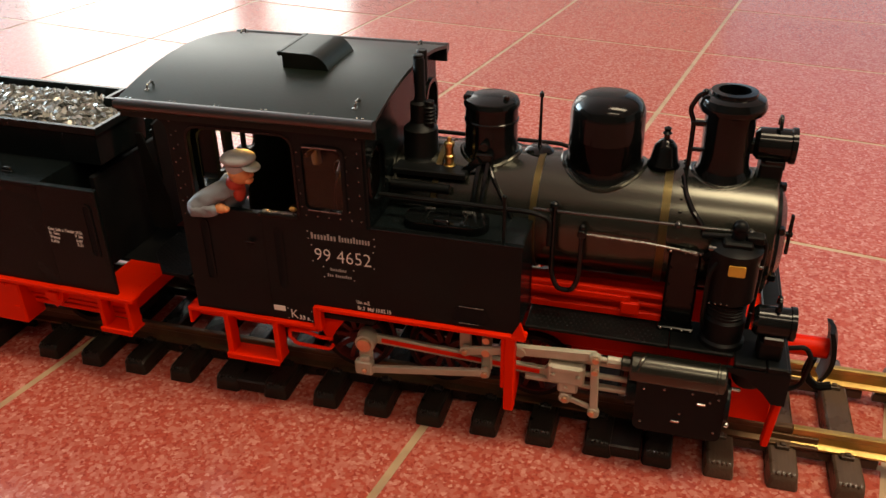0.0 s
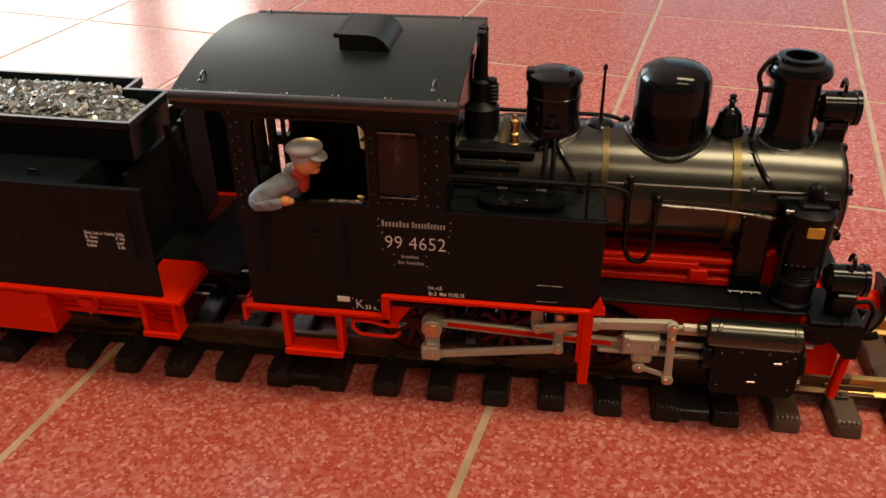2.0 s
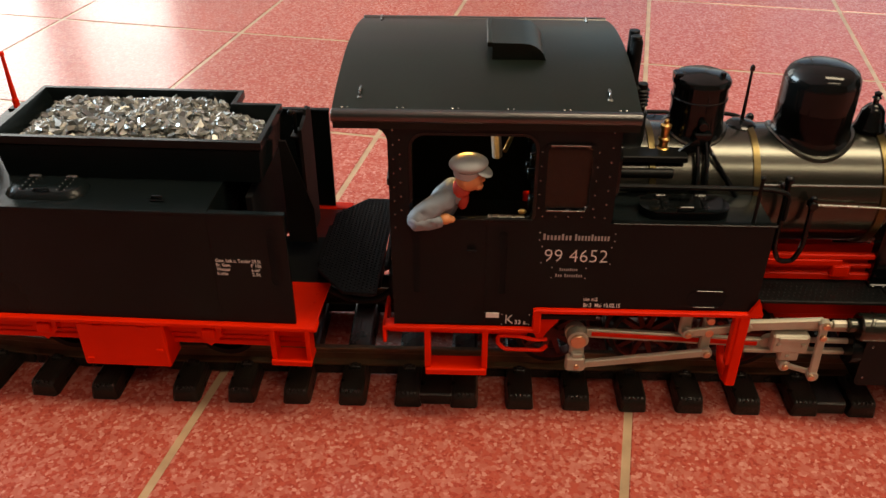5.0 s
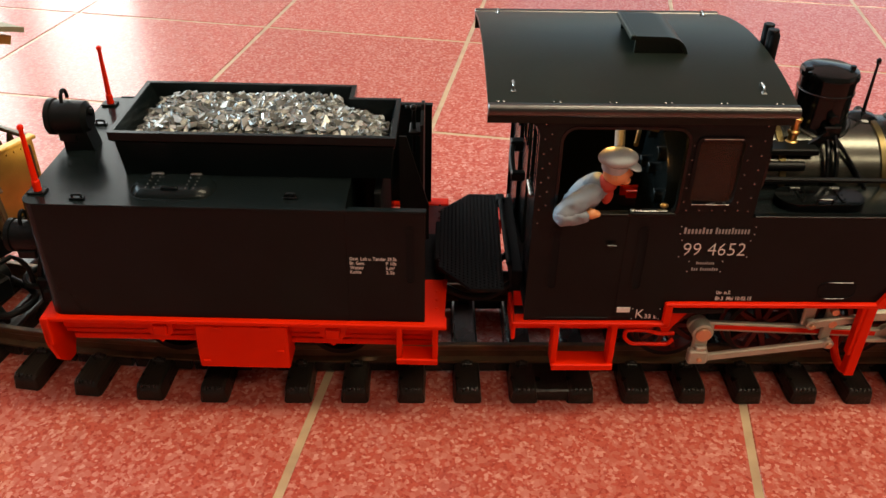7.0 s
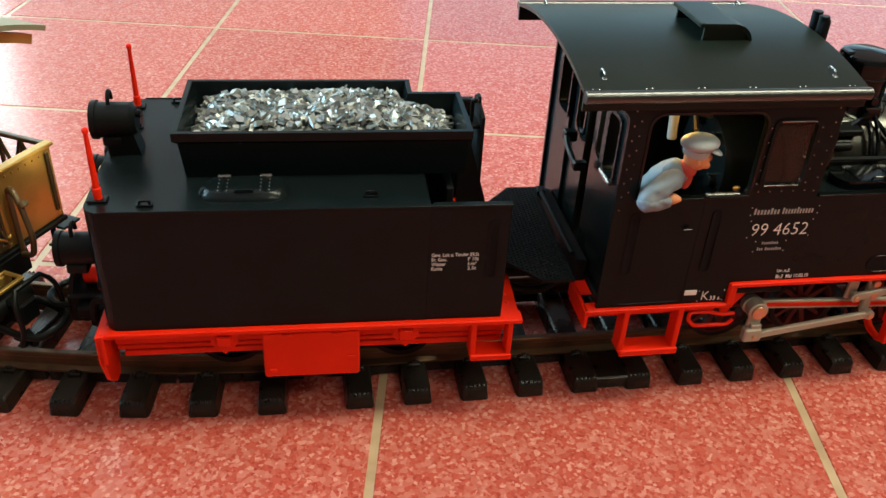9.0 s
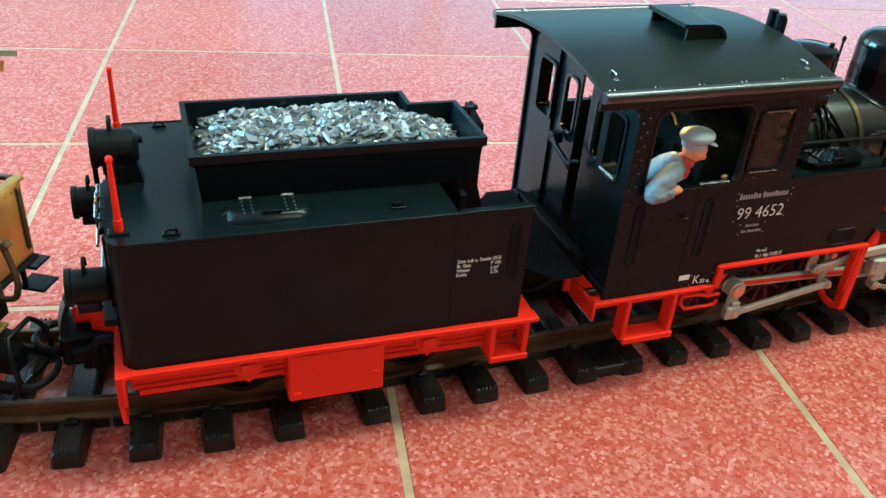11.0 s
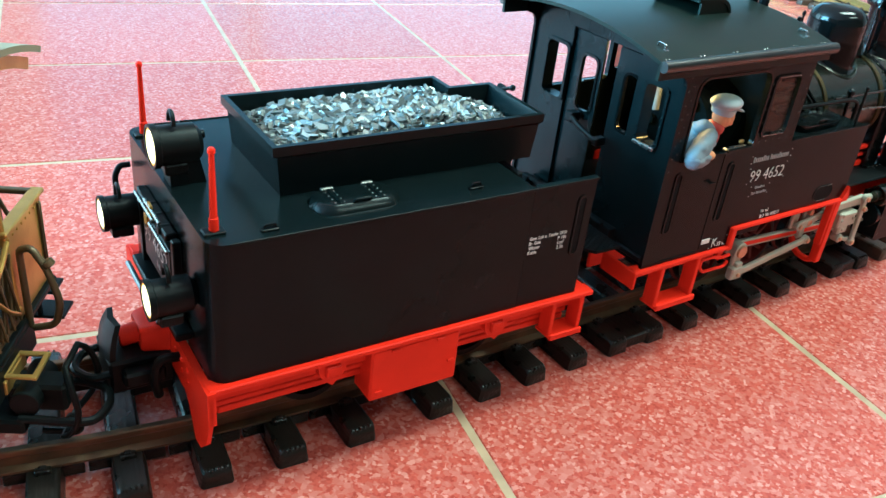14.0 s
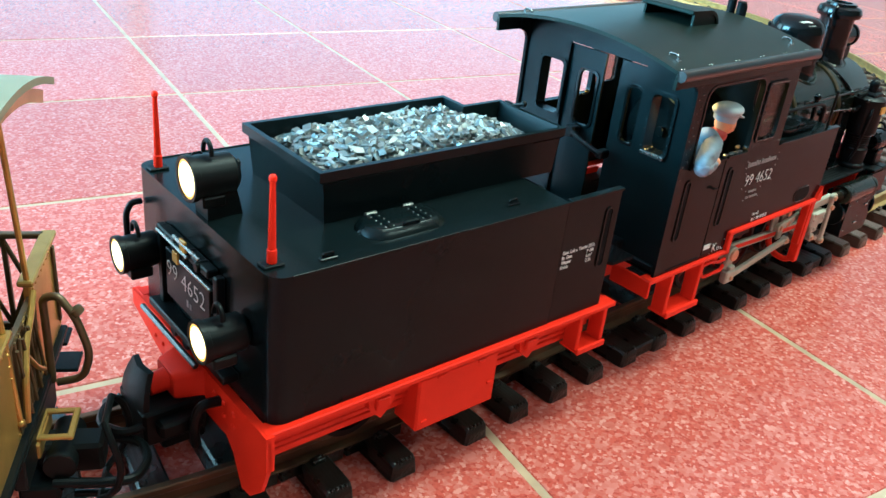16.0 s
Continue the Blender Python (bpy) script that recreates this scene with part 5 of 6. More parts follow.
def build_tender():
    z0, z1 = 52.0, 105.5
    outline = rounded(-81.5, 44, -50.5, 50.5, (6, 0.5, 0.5, 6), 6)
    body = part("tank", Shape().sheet(outline, [], "z", z0, z1), M_BLACK, TENDER, "black riveted water tank", smooth=25)
    for side in (-1, 1):
        w = Shape().box(43.6, 75, side * 48.6, side * 50.5, z0, z1, 0.3)
        w.box(43, 56, side * 27, side * 48.8, z0, 78, 0.4)
        part("side_wing", w, M_BLACK, body)
        g = Shape().sheet(rounded(66.6, 71.4, 71.5, 99, 2.3), [rounded(67.5, 70.5, 72.6, 98, 1.4)], "y", side * 50.5, side * 51)
        part("groove_rim", g, M_BLACK, body)
        # Same matt sheet here, for the shade inside the tender's slot.
        part("groove_shade", Shape().sheet(rounded(67.5, 70.5, 72.6, 98, 1.4), [], "y", side * 50.3, side * 50.62), M_MATT, body, "matt black sheet for the slot's shade")
        t = Shape().box(-75, 45, side * 50.5, side * 51.1, z1 - 1.0, z1 + 0.4, 0.2).box(45, 75.3, side * 48.2, side * 51.1, z1 - 0.8, z1 + 0.5, 0.2)
        part("rim", t, M_BLACK, body)
    fw = Shape().box(53, 56, -27, 27, z0, 100, 0.4)
    # Dark sheet over the middle of the front plate, standing for shade there.
    fw.box(53, 83, -19, 19, 49.6, 51.6, 0.3)
    fw.sheet([(62, 112), (65, 112), (75, 78), (75, 60), (62, 60)], [], "y", 1.0, 2.2)
    fw.sheet([(2, 60), (23, 60), (23, 119), (19, 119), (18, 121.5), (14, 121.5), (13, 119), (2, 117)], [], "x", 71, 72.4)
    part("front_sheet", fw, M_MATT, body)
    bl = Shape().cyl((68, 10, 100), (68, 10, 122.5), 0.9, seg=10).cyl((68, 10, 122), (68, 4, 124.4), 0.8, seg=8).ball((68, 3.6, 124.6), 1.4, 10, 6)
    bl.box(66, 71.5, 6, 16, 110, 112, 0.4).cyl((64, 16, 119), (71, 16, 119), 1.0, seg=8)
    part("brake_handle", bl, M_DARK, body, "black hand brake lever")
    # coal bunker: open box with a stepped far corner and a flared rim
    low = [(-48, -24.5), (60, -24.5), (60, 11), (40, 11), (40, 24.5), (-48, 24.5)]
    mid = [(-49.5, -25.4), (61, -25.4), (61, 11.8), (41, 11.8), (41, 25.2), (-49.5, 25.2)]
    top = [(-51.5, -26.4), (62.4, -26.4), (62.4, 12.6), (42, 12.6), (42, 26.2), (-51.5, 26.2)]
    def shrink(loop, k):
        out = []
        n = len(loop)
        for i in range(n):
            a, b, c = Vector(loop[i - 1]), Vector(loop[i]), Vector(loop[(i + 1) % n])
            d1, d2 = (b - a).normalized(), (c - b).normalized()
            n1, n2 = Vector((-d1.y, d1.x)), Vector((-d2.y, d2.x))
            out.append(tuple(b + (n1 + n2) * k))
        return out

    rings = [[(*p, z) for p in lp] for lp, z in ((low, z1), (mid, 120.0), (top, 121.2), (top, 124.6), (shrink(top, 2.0), 124.6), (shrink(mid, 2.0), 120), (shrink(low, 2.2), z1 + 1))]
    s = Shape().ring(rings, True)
    part("coal_bunker", s, M_BLACK, body, "open black coal bunker with stepped corner", smooth=20)
    # deck fittings
    h = Shape()
    h.ring([[(a, b, z) for a, b in rounded(-42 + k, -8.5 - k, -44.5 + k, -28 - 0.4 * k, 7.0 - k * 0.5, 3)] for k, z in ((0, z1 - 0.2), (0.2, z1 + 0.5), (2.4, z1 + 2.5), (2.8, z1 + 2.7))])
    hinges, rows = [], []
    for x in (-33, -17.5):
        hinges.append(Shape())
        hinges[-1].box(x - 2.4, x + 2.4, -30.4, -28.9, z1 + 2.1, z1 + 3.4, 0.3)
        h.box(x - 0.6, x + 0.6, -41.5, -30.4, z1 + 2.5, z1 + 3.1, 0.2)
        rows += [(x + o, -40.5 + 2.8 * k, z1 + 2.75) for o in (-1.6, 1.6) for k in range(4)]
    h.tube(bend([(-28, -41.6, z1 + 2.4), (-28, -42, z1 + 3.6), (-22, -42, z1 + 3.6), (-22, -41.6, z1 + 2.4)]), 0.6, 6)
    hatch = part("water_hatch", h, M_BLACK, body, "oval black water hatch with hinges")
    for hs in hinges:
        part("hinge", hs, M_RIVET, hatch, "grey metal hinge")
    studs(rows, (0, 0, 1), 0.42, M_RIVET, hatch)
    for x, y in ((-60, -46), (22, -42), (-60, 46), (-74, 20)):
        e = Shape().box(x - 3, x + 3, y - 1.1, y + 1.1, z1, z1 + 0.9, 0.3).tube(bend([(x - 1.8, y, z1 + 0.5), (x - 1.8, y, z1 + 2), (x + 1.8, y, z1 + 2), (x + 1.8, y, z1 + 0.5)]), 0.5, 6)
        part("lifting_eye", e, M_GLOSS, body)
    for side in (-1, 1):
        p = Shape().box(-80.5, -73.5, side * 41.5 - 2.4, side * 41.5 + 2.4, z1, z1 + 1.0, 0.3, 1)
        p.lathe([(1.55, 0.8), (1.55, 5.2), (1.25, 5.6), (0.85, 26.8), (1.2, 27.2), (1.2, 28.3), (0.8, 28.9), (0.3, 29.1)], (-76.8, side * 41.5, z1), (0, 0, 1), 18)
        part("marker_post", p, [M_RED, M_DARK], TENDER, "red upright marker post on a black foot")
    lamp = headlamp("lamp", (-77.5, -1, 119), -1, TENDER, True, r=7.0, length=15)
    part("pedestal", Shape().sheet([(-80, z1), (-67.5, z1), (-69.5, 114.5), (-80, 114.5)], [], "y", -5.5, 3.5).cyl((-71, -1, 121.5), (-66.5, -1, 121.5), 1.6, seg=12), M_DARK, lamp, "black lamp pedestal")
    headlamp("lamp", (-90.5, 31, 80), -1, TENDER, True, length=14)
    headlamp("lamp", (-90.5, -34, 80.5), -1, TENDER, True, length=14)
    # rear face: number board, frames, pipes
    nb = Shape().box(-84, -81.6, -14, 21, 66, 85, 0.4)
    board = part("number_board", nb, M_DARK, TENDER, "black number board")
    lettering("running_number", "99 4652", 6.6, (-84.3, 19, 75.2), ON_REAR, board, width=30)
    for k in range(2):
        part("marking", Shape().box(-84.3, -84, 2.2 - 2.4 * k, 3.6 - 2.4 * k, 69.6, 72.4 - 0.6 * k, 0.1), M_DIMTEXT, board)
    rf = Shape()
    for z, y0, y1 in ((88.2, -20, 3), (92.0, -3, 22), (95.5, -12, 8)):
        # Black rods whose highlights are given by the lighter metal.
        part("rear_rod", Shape().cyl((-86.2, y0, z), (-86.2, y1, z), 0.65, seg=10), M_RIVET, TENDER, "black rod, lightened for its highlights")
    for y in (-19, 25):
        rf.box(-84.5, -81.5, y - 1.6, y + 1.6, 58, 92, 0.4)
    rf.box(-85.5, -81.5, -16, 22, 90, 93, 0.5).box(-87.5, -81.5, -30, 30, 58, 61, 0.5)
    for y in (-9, 0, 9):
        rf.cyl((-86.4, y, 91.5), (-81.6, y, 91.5), 1.8, seg=12)
    for y in (-10, 0, 10):
        rf.cyl((-87, y, 57), (-81.6, y, 57), 2.4, seg=12)
    rf.tube(bend([(-82, 46, 92), (-86, 46, 92), (-88, 46, 88), (-88, 46, 78)]), 1.2, 8)
    part("rear_frame", rf, M_DARK, TENDER, "black rear frame with bars")
    for y, z in ((0.5, 95), (6.8, 87.8)):
        part("yellow_tag", Shape().box(-86.6, -85.6, y - 2.1, y + 2.1, z - 2.1, z + 2.1, 0.2), M_YELLOW, TENDER, "small yellow plate")
    sv = Shape().cyl((-88.5, -12, 55.2), (-88.5, 34, 55.2), 1.1, seg=10)
    part("rear_pipe", sv, M_GUTTER, TENDER, "glossy black pipe")
    # red frame
    for side in (-1, 1):
        def y(a, b):
            return (side * a, side * b)
        e = Shape().box(-84, 84, *y(46, 53), 49.6, 52.0, 0.5)
        e.box(-80, 80, *y(44, 46), 41.5, 50, 0.4).box(-80, 78, *y(42.5, 44.4), 37.6, 40, 0.4).box(-78, 78, *y(41, 43), 33, 36, 0.4)
        part("running_edge", e, M_RED, TENDER, "bright red frame edge")
        bx = Shape().box(-22, 17, *y(38, 51.6), 25.4, 49, 0.8)
        for x in (-12, 8):
            bx.box(x - 2, x + 2, *y(51.4, 52.4), 47.0, 48.2, 0.2)
        bx.box(12, 15, *y(51.4, 52.4), 35, 36.2, 0.2).box(-20, -17, *y(51.4, 52.4), 29, 30.2, 0.2)
        part("battery_box", bx, M_RED, TENDER, "bright red battery box")
        for x in (-37, 36):
            a = Shape().sheet([(x - 6, 50), (x + 6, 50), (x + 5.2, 43), (x + 3.4, 40.6), (x, 37.5), (x - 3.4, 40.6), (x - 5.2, 43)], [], "y", *y(45, 49.5))
            a.box(x - 3, x + 3, *y(49, 51), 42, 47, 0.5)
            part("axle_box", a, M_RED, TENDER, "red axle box")
            w = part("wheel", Shape().lathe([(16, -1), (14.4, 0.4), (14.2, 5), (11.6, 5), (11, 2.4), (3.4, 2.4), (3, 5.5), (0.1, 6)], (0, 0, 0), (0, -1, 0), 36), M_DARK, TENDER, "black tender wheel")
            w.matrix_local = pose(x * MM, side * 26 * MM, 31.4 * MM, 0, 0, 0 if side < 0 else 180)
        st = Shape()
        for x in (64.2, 79.4):
            st.box(x - 1.2, x + 1.2, *y(44.5, 52), 33, 51, 0.4)
        st.box(63, 80.6, *y(43, 53.4), 31.6, 33.2, 0.4).box(63, 80.6, *y(52.4, 53.8), 31.2, 34.2, 0.5)
        part("step", st, M_RED, TENDER, "red tender step")
        gi = Shape().sheet([(side * 16, 50), (side * 54, 50), (side * 54, 38), (side * 50, 27), (side * 43, 20), (side * 37, 19), (side * 31, 30), (side * 16, 42)], [], "x", -84.6, -83)
        if side < 0:
            part("guard_plate", gi, M_RED, TENDER, "bright red guard plate")
        fp = Shape().sheet([(60, side * 48.4), (75.2, side * 48.4), (75.2, side * 52.4), (83.0, side * 52.4), (84.0, side * 19), (60, side * 19)], [], "z", 50.2, 51.4)
        fp.rivets([(79.6, side * (28 + 6 * k), 51.4) for k in range(4)], (0, 0, 1), 0.8)
        # The far plate's shade is put into its colour; the paint is the same.
        part("front_step_plate", fp, M_RED if side < 0 else M_SHADED_RED, TENDER, "red front plate with bolts")
    fb = Shape().box(73, 76.5, -43, 43, 38, 50.2, 0.6)
    fb.rivets([(76.5, s * (40 - 4 * (k % 2)), 41 + 3.5 * k) for s in (-1, 1) for k in range(3)], (1, 0, 0), 0.8)
    part("front_beam", fb, M_RED, TENDER, "red front beam with bolts")
    rb = Shape().sheet([(-54, 38), (-22, 34), (22, 34), (54, 45), (54, 51.8), (-54, 51.8)], [], "x", -84.8, -81.8)
    rb.rivets([(-84.8, s * (18 + 7 * (k % 3)), 42 + 5 * (k // 3)) for s in (-1, 1) for k in range(6)], (-1, 0, 0), 1.0)
    part("rear_beam", rb, M_RED, TENDER, "red rear beam with bolts")
    # rear buffer and coupling
    b = Shape().cyl((-92, 0, 45.5), (-101, 0, 44.5), 4.2, 3.8, seg=24)
    b.ring([[(x, y, z) for y, z in rounded(-w, w, 45 - h, 45 + h, 2.0, 3)] for x, w, h in ((-84, 10.5, 7.0), (-87, 9.5, 6.6), (-93.5, 7.5, 5.6), (-94.5, 6.8, 5.0))])
    part("buffer", b, M_RED, TENDER, "red buffer housing and shank")
    rings = []
    for i in range(9):
        t = -1 + 2 * i / 8
        z, x = 39.0 + 15 * t, -104.5 + 3.6 * t * t
        w = 9.5 - 3 * t * t
        rings.append([(x, -w, z), (x - 2, -w, z), (x - 3.2, 0, z), (x - 2, w, z), (x, w, z), (x - 1, 0, z)])
    part("buffer_plate", Shape().ring(rings), M_DARK, TENDER, "curved black buffer plate")
    p = Shape().box(-107, -84, -11, 11, 27, 41, 1).box(-103, -88, -16, 16, 32, 38, 1).box(-100, -84, -9, 9, 22, 28, 1)
    part("coupler", p, M_DARK, TENDER, "black coupler block")
    p = Shape().tube(bend([(-100, -9, 36), (-113, -9, 35), (-118, 0, 35), (-113, 9, 35), (-100, 9, 36)]), 1.6, 8)
    part("coupling_loop", p, M_DARK, TENDER, "black coupling loop")
    h = Shape().tube(bend([(-84, -22, 46), (-92, -22, 47), (-94, -21, 38), (-92, -18, 28)]), 1.8, 10)
    part("brake_hose", h, M_DARK, TENDER, "black brake hose")
    # fall plate and couplings towards the cab
    f = Shape().sheet([(80, -24), (94, -40), (108, -40), (108, 40), (94, 40), (80, 24)], [], "z", 60.8, 62.2)
    ob = part("fall_plate", f, M_MATT, TENDER, "black chequered fall plate between tender and cab")
    part("plate_bracket", Shape().box(78, 90, -16, 16, 52, 60.8, 0.6).box(98, 106, -12, 12, 44, 60.8, 0.6), M_MATT, ob)
    k = Shape()
    for i in range(16):
        for j in range(38):
            x, yy = 80.6 + 1.75 * i, -38.8 + 2.1 * j + (1.05 if i % 2 else 0)
            if abs(yy) < min(39.0, 23 + 1.14 * (x - 80)):
                k.rivets([(x, yy, 62.2)], (0, 0, 1), 0.55)
    part("chequer_studs", k, M_DARK, ob)
    d = Shape().cyl((78, 0, 40), (116, 0, 40), 3.2, seg=14).tube(bend([(80, -12, 44), (92, -13, 38), (104, -13, 38), (114, -12, 46)]), 1.8, 10).tube(bend([(80, 12, 44), (92, 13, 38), (104, 13, 38), (114, 12, 46)]), 1.8, 10)
    part("drawbar", d, M_DARK, TENDER, "black drawbar and hoses")
    y = -50.65
    for i, (a, b2) in enumerate((("Gew. Lok u. Tender 29.5t", ""), ("Br. Gew.", "P 10t"), ("Wasser", "6.cm\u00b3"), ("Kohle", "2.5t"))):
        z = 82.8 - 2.15 * i
        lettering("weight_text", a, 1.65, (45, y, z), ON_SIDE, body, width=(18.6, 6, 5.6, 4.4)[i])
        if b2:
            lettering("weight_text", b2, 1.65, (59.4, y, z), ON_SIDE, body, width=(4.2, 4.2, 3.4, 3.4)[i])


build_tender()


def build_coal():
    rng = random.Random(4)
    s = Shape()

    def height(x, y):
        e = min((x + 46.5) / 12, (58 - x) / 14, (22.4 - abs(y)) / 8, 1)
        hump = math.exp(-((x - 12) / 34) ** 2) * 5.5 + math.exp(-((x + 34) / 20) ** 2) * 3.0
        return 114.5 + 4.0 * max(e, 0) ** 0.7 + hump * max(e, 0) ** 0.5

    core = []
    nx, ny = 24, 12
    for i in range(nx + 1):
        for j in range(ny + 1):
            x, y = -46.5 + 104 * i / nx, -22.4 + 44.8 * j / ny
            core.append((x, y, height(x, y) - 1.5))
    s.add(core, [(i * (ny + 1) + j, (i + 1) * (ny + 1) + j, (i + 1) * (ny + 1) + j + 1, i * (ny + 1) + j + 1) for i in range(nx) for j in range(ny)])
    for k in range(2000):
        x, y = rng.uniform(-45, 56), rng.uniform(-20.4, 20.4)
        if x > 36 and y > 7.5:
            continue
        c = Vector((x, y, height(x, y) + rng.uniform(-1.2, 1.3)))
        r = rng.uniform(1.2, 2.9)
        m = Euler((rng.gauss(0, 0.36), rng.gauss(0, 0.36), rng.uniform(0, 6.3))).to_matrix()
        n = rng.choice((4, 4, 5, 6))
        long = rng.uniform(1.0, 1.7)
        loop = [(long * r * rng.uniform(0.65, 1.2) * math.cos(2 * math.pi * (i + rng.uniform(-0.25, 0.25)) / n), r / long * rng.uniform(0.7, 1.25) * math.sin(2 * math.pi * (i + rng.uniform(-0.25, 0.25)) / n)) for i in range(n)]
        t = rng.uniform(0.3, 0.8)
        tilt = rng.uniform(-0.2, 0.2)
        top = [c + m @ Vector((a * 0.86, b * 0.86, t + a * tilt)) for a, b in loop]
        bot = [c + m @ Vector((a, b, -t)) for a, b in loop]
        s.add(bot + top, [tuple(range(n, 2 * n)), tuple(reversed(range(n)))] + [(i, (i + 1) % n, n + (i + 1) % n, n + i) for i in range(n)])
    ob = part("coal_heap", s, M_COAL, None, smooth=5)
    ob.matrix_world = TENDER.matrix_world
    tagged(ob, "heap of shiny black coal chips in the tender bunker", "coal", kind="stuff")


build_coal()

# ---- coach behind the tender ----
COACH = thing("railway_coach", pose(-0.4588, 0.3213, 0, 0, 0, -28), "gold-coloured model railway coach with an open end platform", "coach")


def build_coach():
    # end platform panel of sheet metal with a capped rail and rivets; its front face lies at x = 0
    for side in (-1, 1):
        s = Shape().box(-2, 0, side * 14, side * 48, 54, 89, 0.4)
        pn = part("end_panel", s, M_COACH, COACH, "gold riveted end panel")
        c = Shape().box(-3.4, 1.4, side * 13, side * 49.4, 89, 91, 0.5)
        part("cap_rail", c, M_COACH, pn, "gold capping rail")
        studs([(0, side * (17 + 4 * k), 86.6) for k in range(8)] + [(0, side * 46.6, 56 + 4 * k) for k in range(8)] + [(0, side * 15.6, 56 + 4 * k) for k in range(8)], (1, 0, 0), 0.6, M_COACH, pn)
        for k in range(2):
            hg = Shape().cyl((0.6, side * (44.2 + 1.2 * k), 58), (0.6, side * (44.2 + 1.2 * k), 87), 0.5, seg=8)
            part("edge_bar", hg, M_COACHDARK, pn)
        # side lattice and posts
        lt = Shape()
        for x0 in (-28, -15):
            for a, b in (((x0, 56), (x0 + 12, 88)), ((x0, 88), (x0 + 12, 56))):
                lt.tube([(a[0], side * 47, a[1]), (b[0], side * 47, b[1])], 0.9, 6)
            lt.box(x0 - 0.8, x0 + 0.8, side * 46, side * 48, 54, 90, 0.3)
        lt.box(-30, -2, side * 45.6, side * 48.4, 89, 91, 0.4).box(-30, -2, side * 46, side * 48, 54, 56, 0.3)
        part("side_lattice", lt, M_COACHDARK, COACH, "dark lattice railing")
        p = Shape().tube([(0.5, side * 15, 60), (-3, side * 15, 146)], 0.9, 8)
        p.ball((0.5, side * 15, 60), 1.4, 10, 6)
        part("handrail", p, M_COACH, COACH, "slim gold handrail rod")
    g = Shape().sheet([(-14.5, 55), (14.5, 55), (14.5, 85.5), (-14.5, 85.5)], [[(-13, 57), (13, 57), (13, 83.5), (-13, 83.5)]], "x", -1.2, 0.4)
    gate = part("platform_gate", g, M_COACHDARK, COACH, "dark barred platform gate")
    for k in range(5):
        part("gate_bar", Shape().box(-0.6, 0.8, -10.7 + 5 * k, -9.3 + 5 * k, 56, 84.5, 0.2), M_COACHDARK, gate)
    for k in range(4):
        part("gate_brace", Shape().tube([(1.0, -13 + 6.5 * k, 57), (1.0, -6.5 + 6.5 * k, 83.5)], 0.55, 6), M_COACHDARK, gate)
        part("gate_brace", Shape().tube([(1.8, -6.5 + 6.5 * k, 57), (1.8, -13 + 6.5 * k, 83.5)], 0.55, 6), M_COACHDARK, gate)
    sp = Shape().tube(bend([(1.6, -12, 58), (2.4, -11, 72), (1.8, -4, 80), (1.4, 6, 83), (1.2, 13, 88)], 6), 1.0, 8).tube(bend([(1.8, 12, 60), (2.2, 4, 66), (1.6, -6, 78)], 5), 0.8, 8)
    part("gate_strap", sp, M_COACH, COACH, "curved gold gate strap")
    part("platform_floor", Shape().box(-34, 2, -48, 48, 51.6, 54, 0.5), M_DARK, COACH)
    part("end_beam", Shape().box(-2, 2, -22, 22, 40, 51.6, 0.6), M_DARK, COACH, "black end beam")
    bd = Shape().box(-330, -34, -48, 48, 48, 128, 0.8)
    part("coach_body", bd, M_COACH, COACH, "gold coach body")
    for side in (-1, 1):
        st = Shape().box(-12, 2, side * 44, side * 55, 47, 48.4, 0.4).box(-8, 5, side * 42, side * 54, 37, 38.4, 0.4)
        st.box(-5, -3.4, side * 42, side * 44.5, 37, 51.8, 0.3)
        part("platform_step", st, M_DARK, COACH, "dull black double platform step")
    # roof with an arched, overhanging end
    arch = [(y, 142 + 10 * (1 - (y / 56) ** 2)) for y in (56 - 5.6 * i for i in range(21))]
    roof = part("roof", Shape().strip(arch, -2.2, -340, 4.5), M_CROOF, COACH, "pale green-gold arched coach roof", smooth=40)
    part("roof_edge", Shape().strip([(a * 0.9, b - 2.6) for a, b in arch], -4.0, -2, 2), M_COACH, roof, "gold roof edge")
    for side in (-1, 1):
        hk = Shape().tube(bend([(-12, side * 42, 141), (-7, side * 44, 138.4), (-5, side * 47, 137.6)]), 1.0, 8).ball((-4.6, side * 47.8, 137.4), 1.7, 10, 6)
        part("lamp_hook", hk, M_COACHDARK, roof)
    # buffer, coupling loop, heating hoses
    b = Shape().box(0, 2.6, -7.5, 7.5, 46.4, 48.0, 0.4).box(10.4, 12.4, -7.5, 7.5, 46.4, 48.0, 0.4).box(2, 11, -7.5, -5.4, 46.6, 48.0, 0.4).box(2, 11, 5.4, 7.5, 46.6, 48.0, 0.4)
    b.box(1.6, 3.0, -9, 9, 41, 46.5, 0.5)
    part("coupler_pocket", b, M_COACH, COACH, "gold coupler pocket frame")
    c = Shape().box(0, 20, -5, 5, 31, 42, 1.2).cyl((8, -10, 38), (8, 10, 38), 5.0, seg=24).box(-4, 8, -13, 13, 27, 33, 1)
    part("coupler_block", c, M_DARK, COACH, "black coupler block")
    rim = []
    for i in range(11):
        t = -1 + 2 * i / 10
        rim.append((26.0 - 4.2 * t * t - 3.5 * max(0, -t) ** 2, 11.5 - 4.5 * t ** 4, 37.0 + 15.0 * t))
    hoop = rim + [(x, -y, z) for x, y, z in reversed(rim)]
    part("buffer_hoop", Shape().tube(hoop + hoop[:1], 1.15, 8), M_DARK, COACH, "bent black buffer hoop")
    lp = Shape().tube(bend([(6, -11, 33), (22, -11, 32), (30, -9, 31), (33, 0, 31), (30, 9, 31), (22, 11, 32), (6, 11, 33)], 6), 1.6, 10)
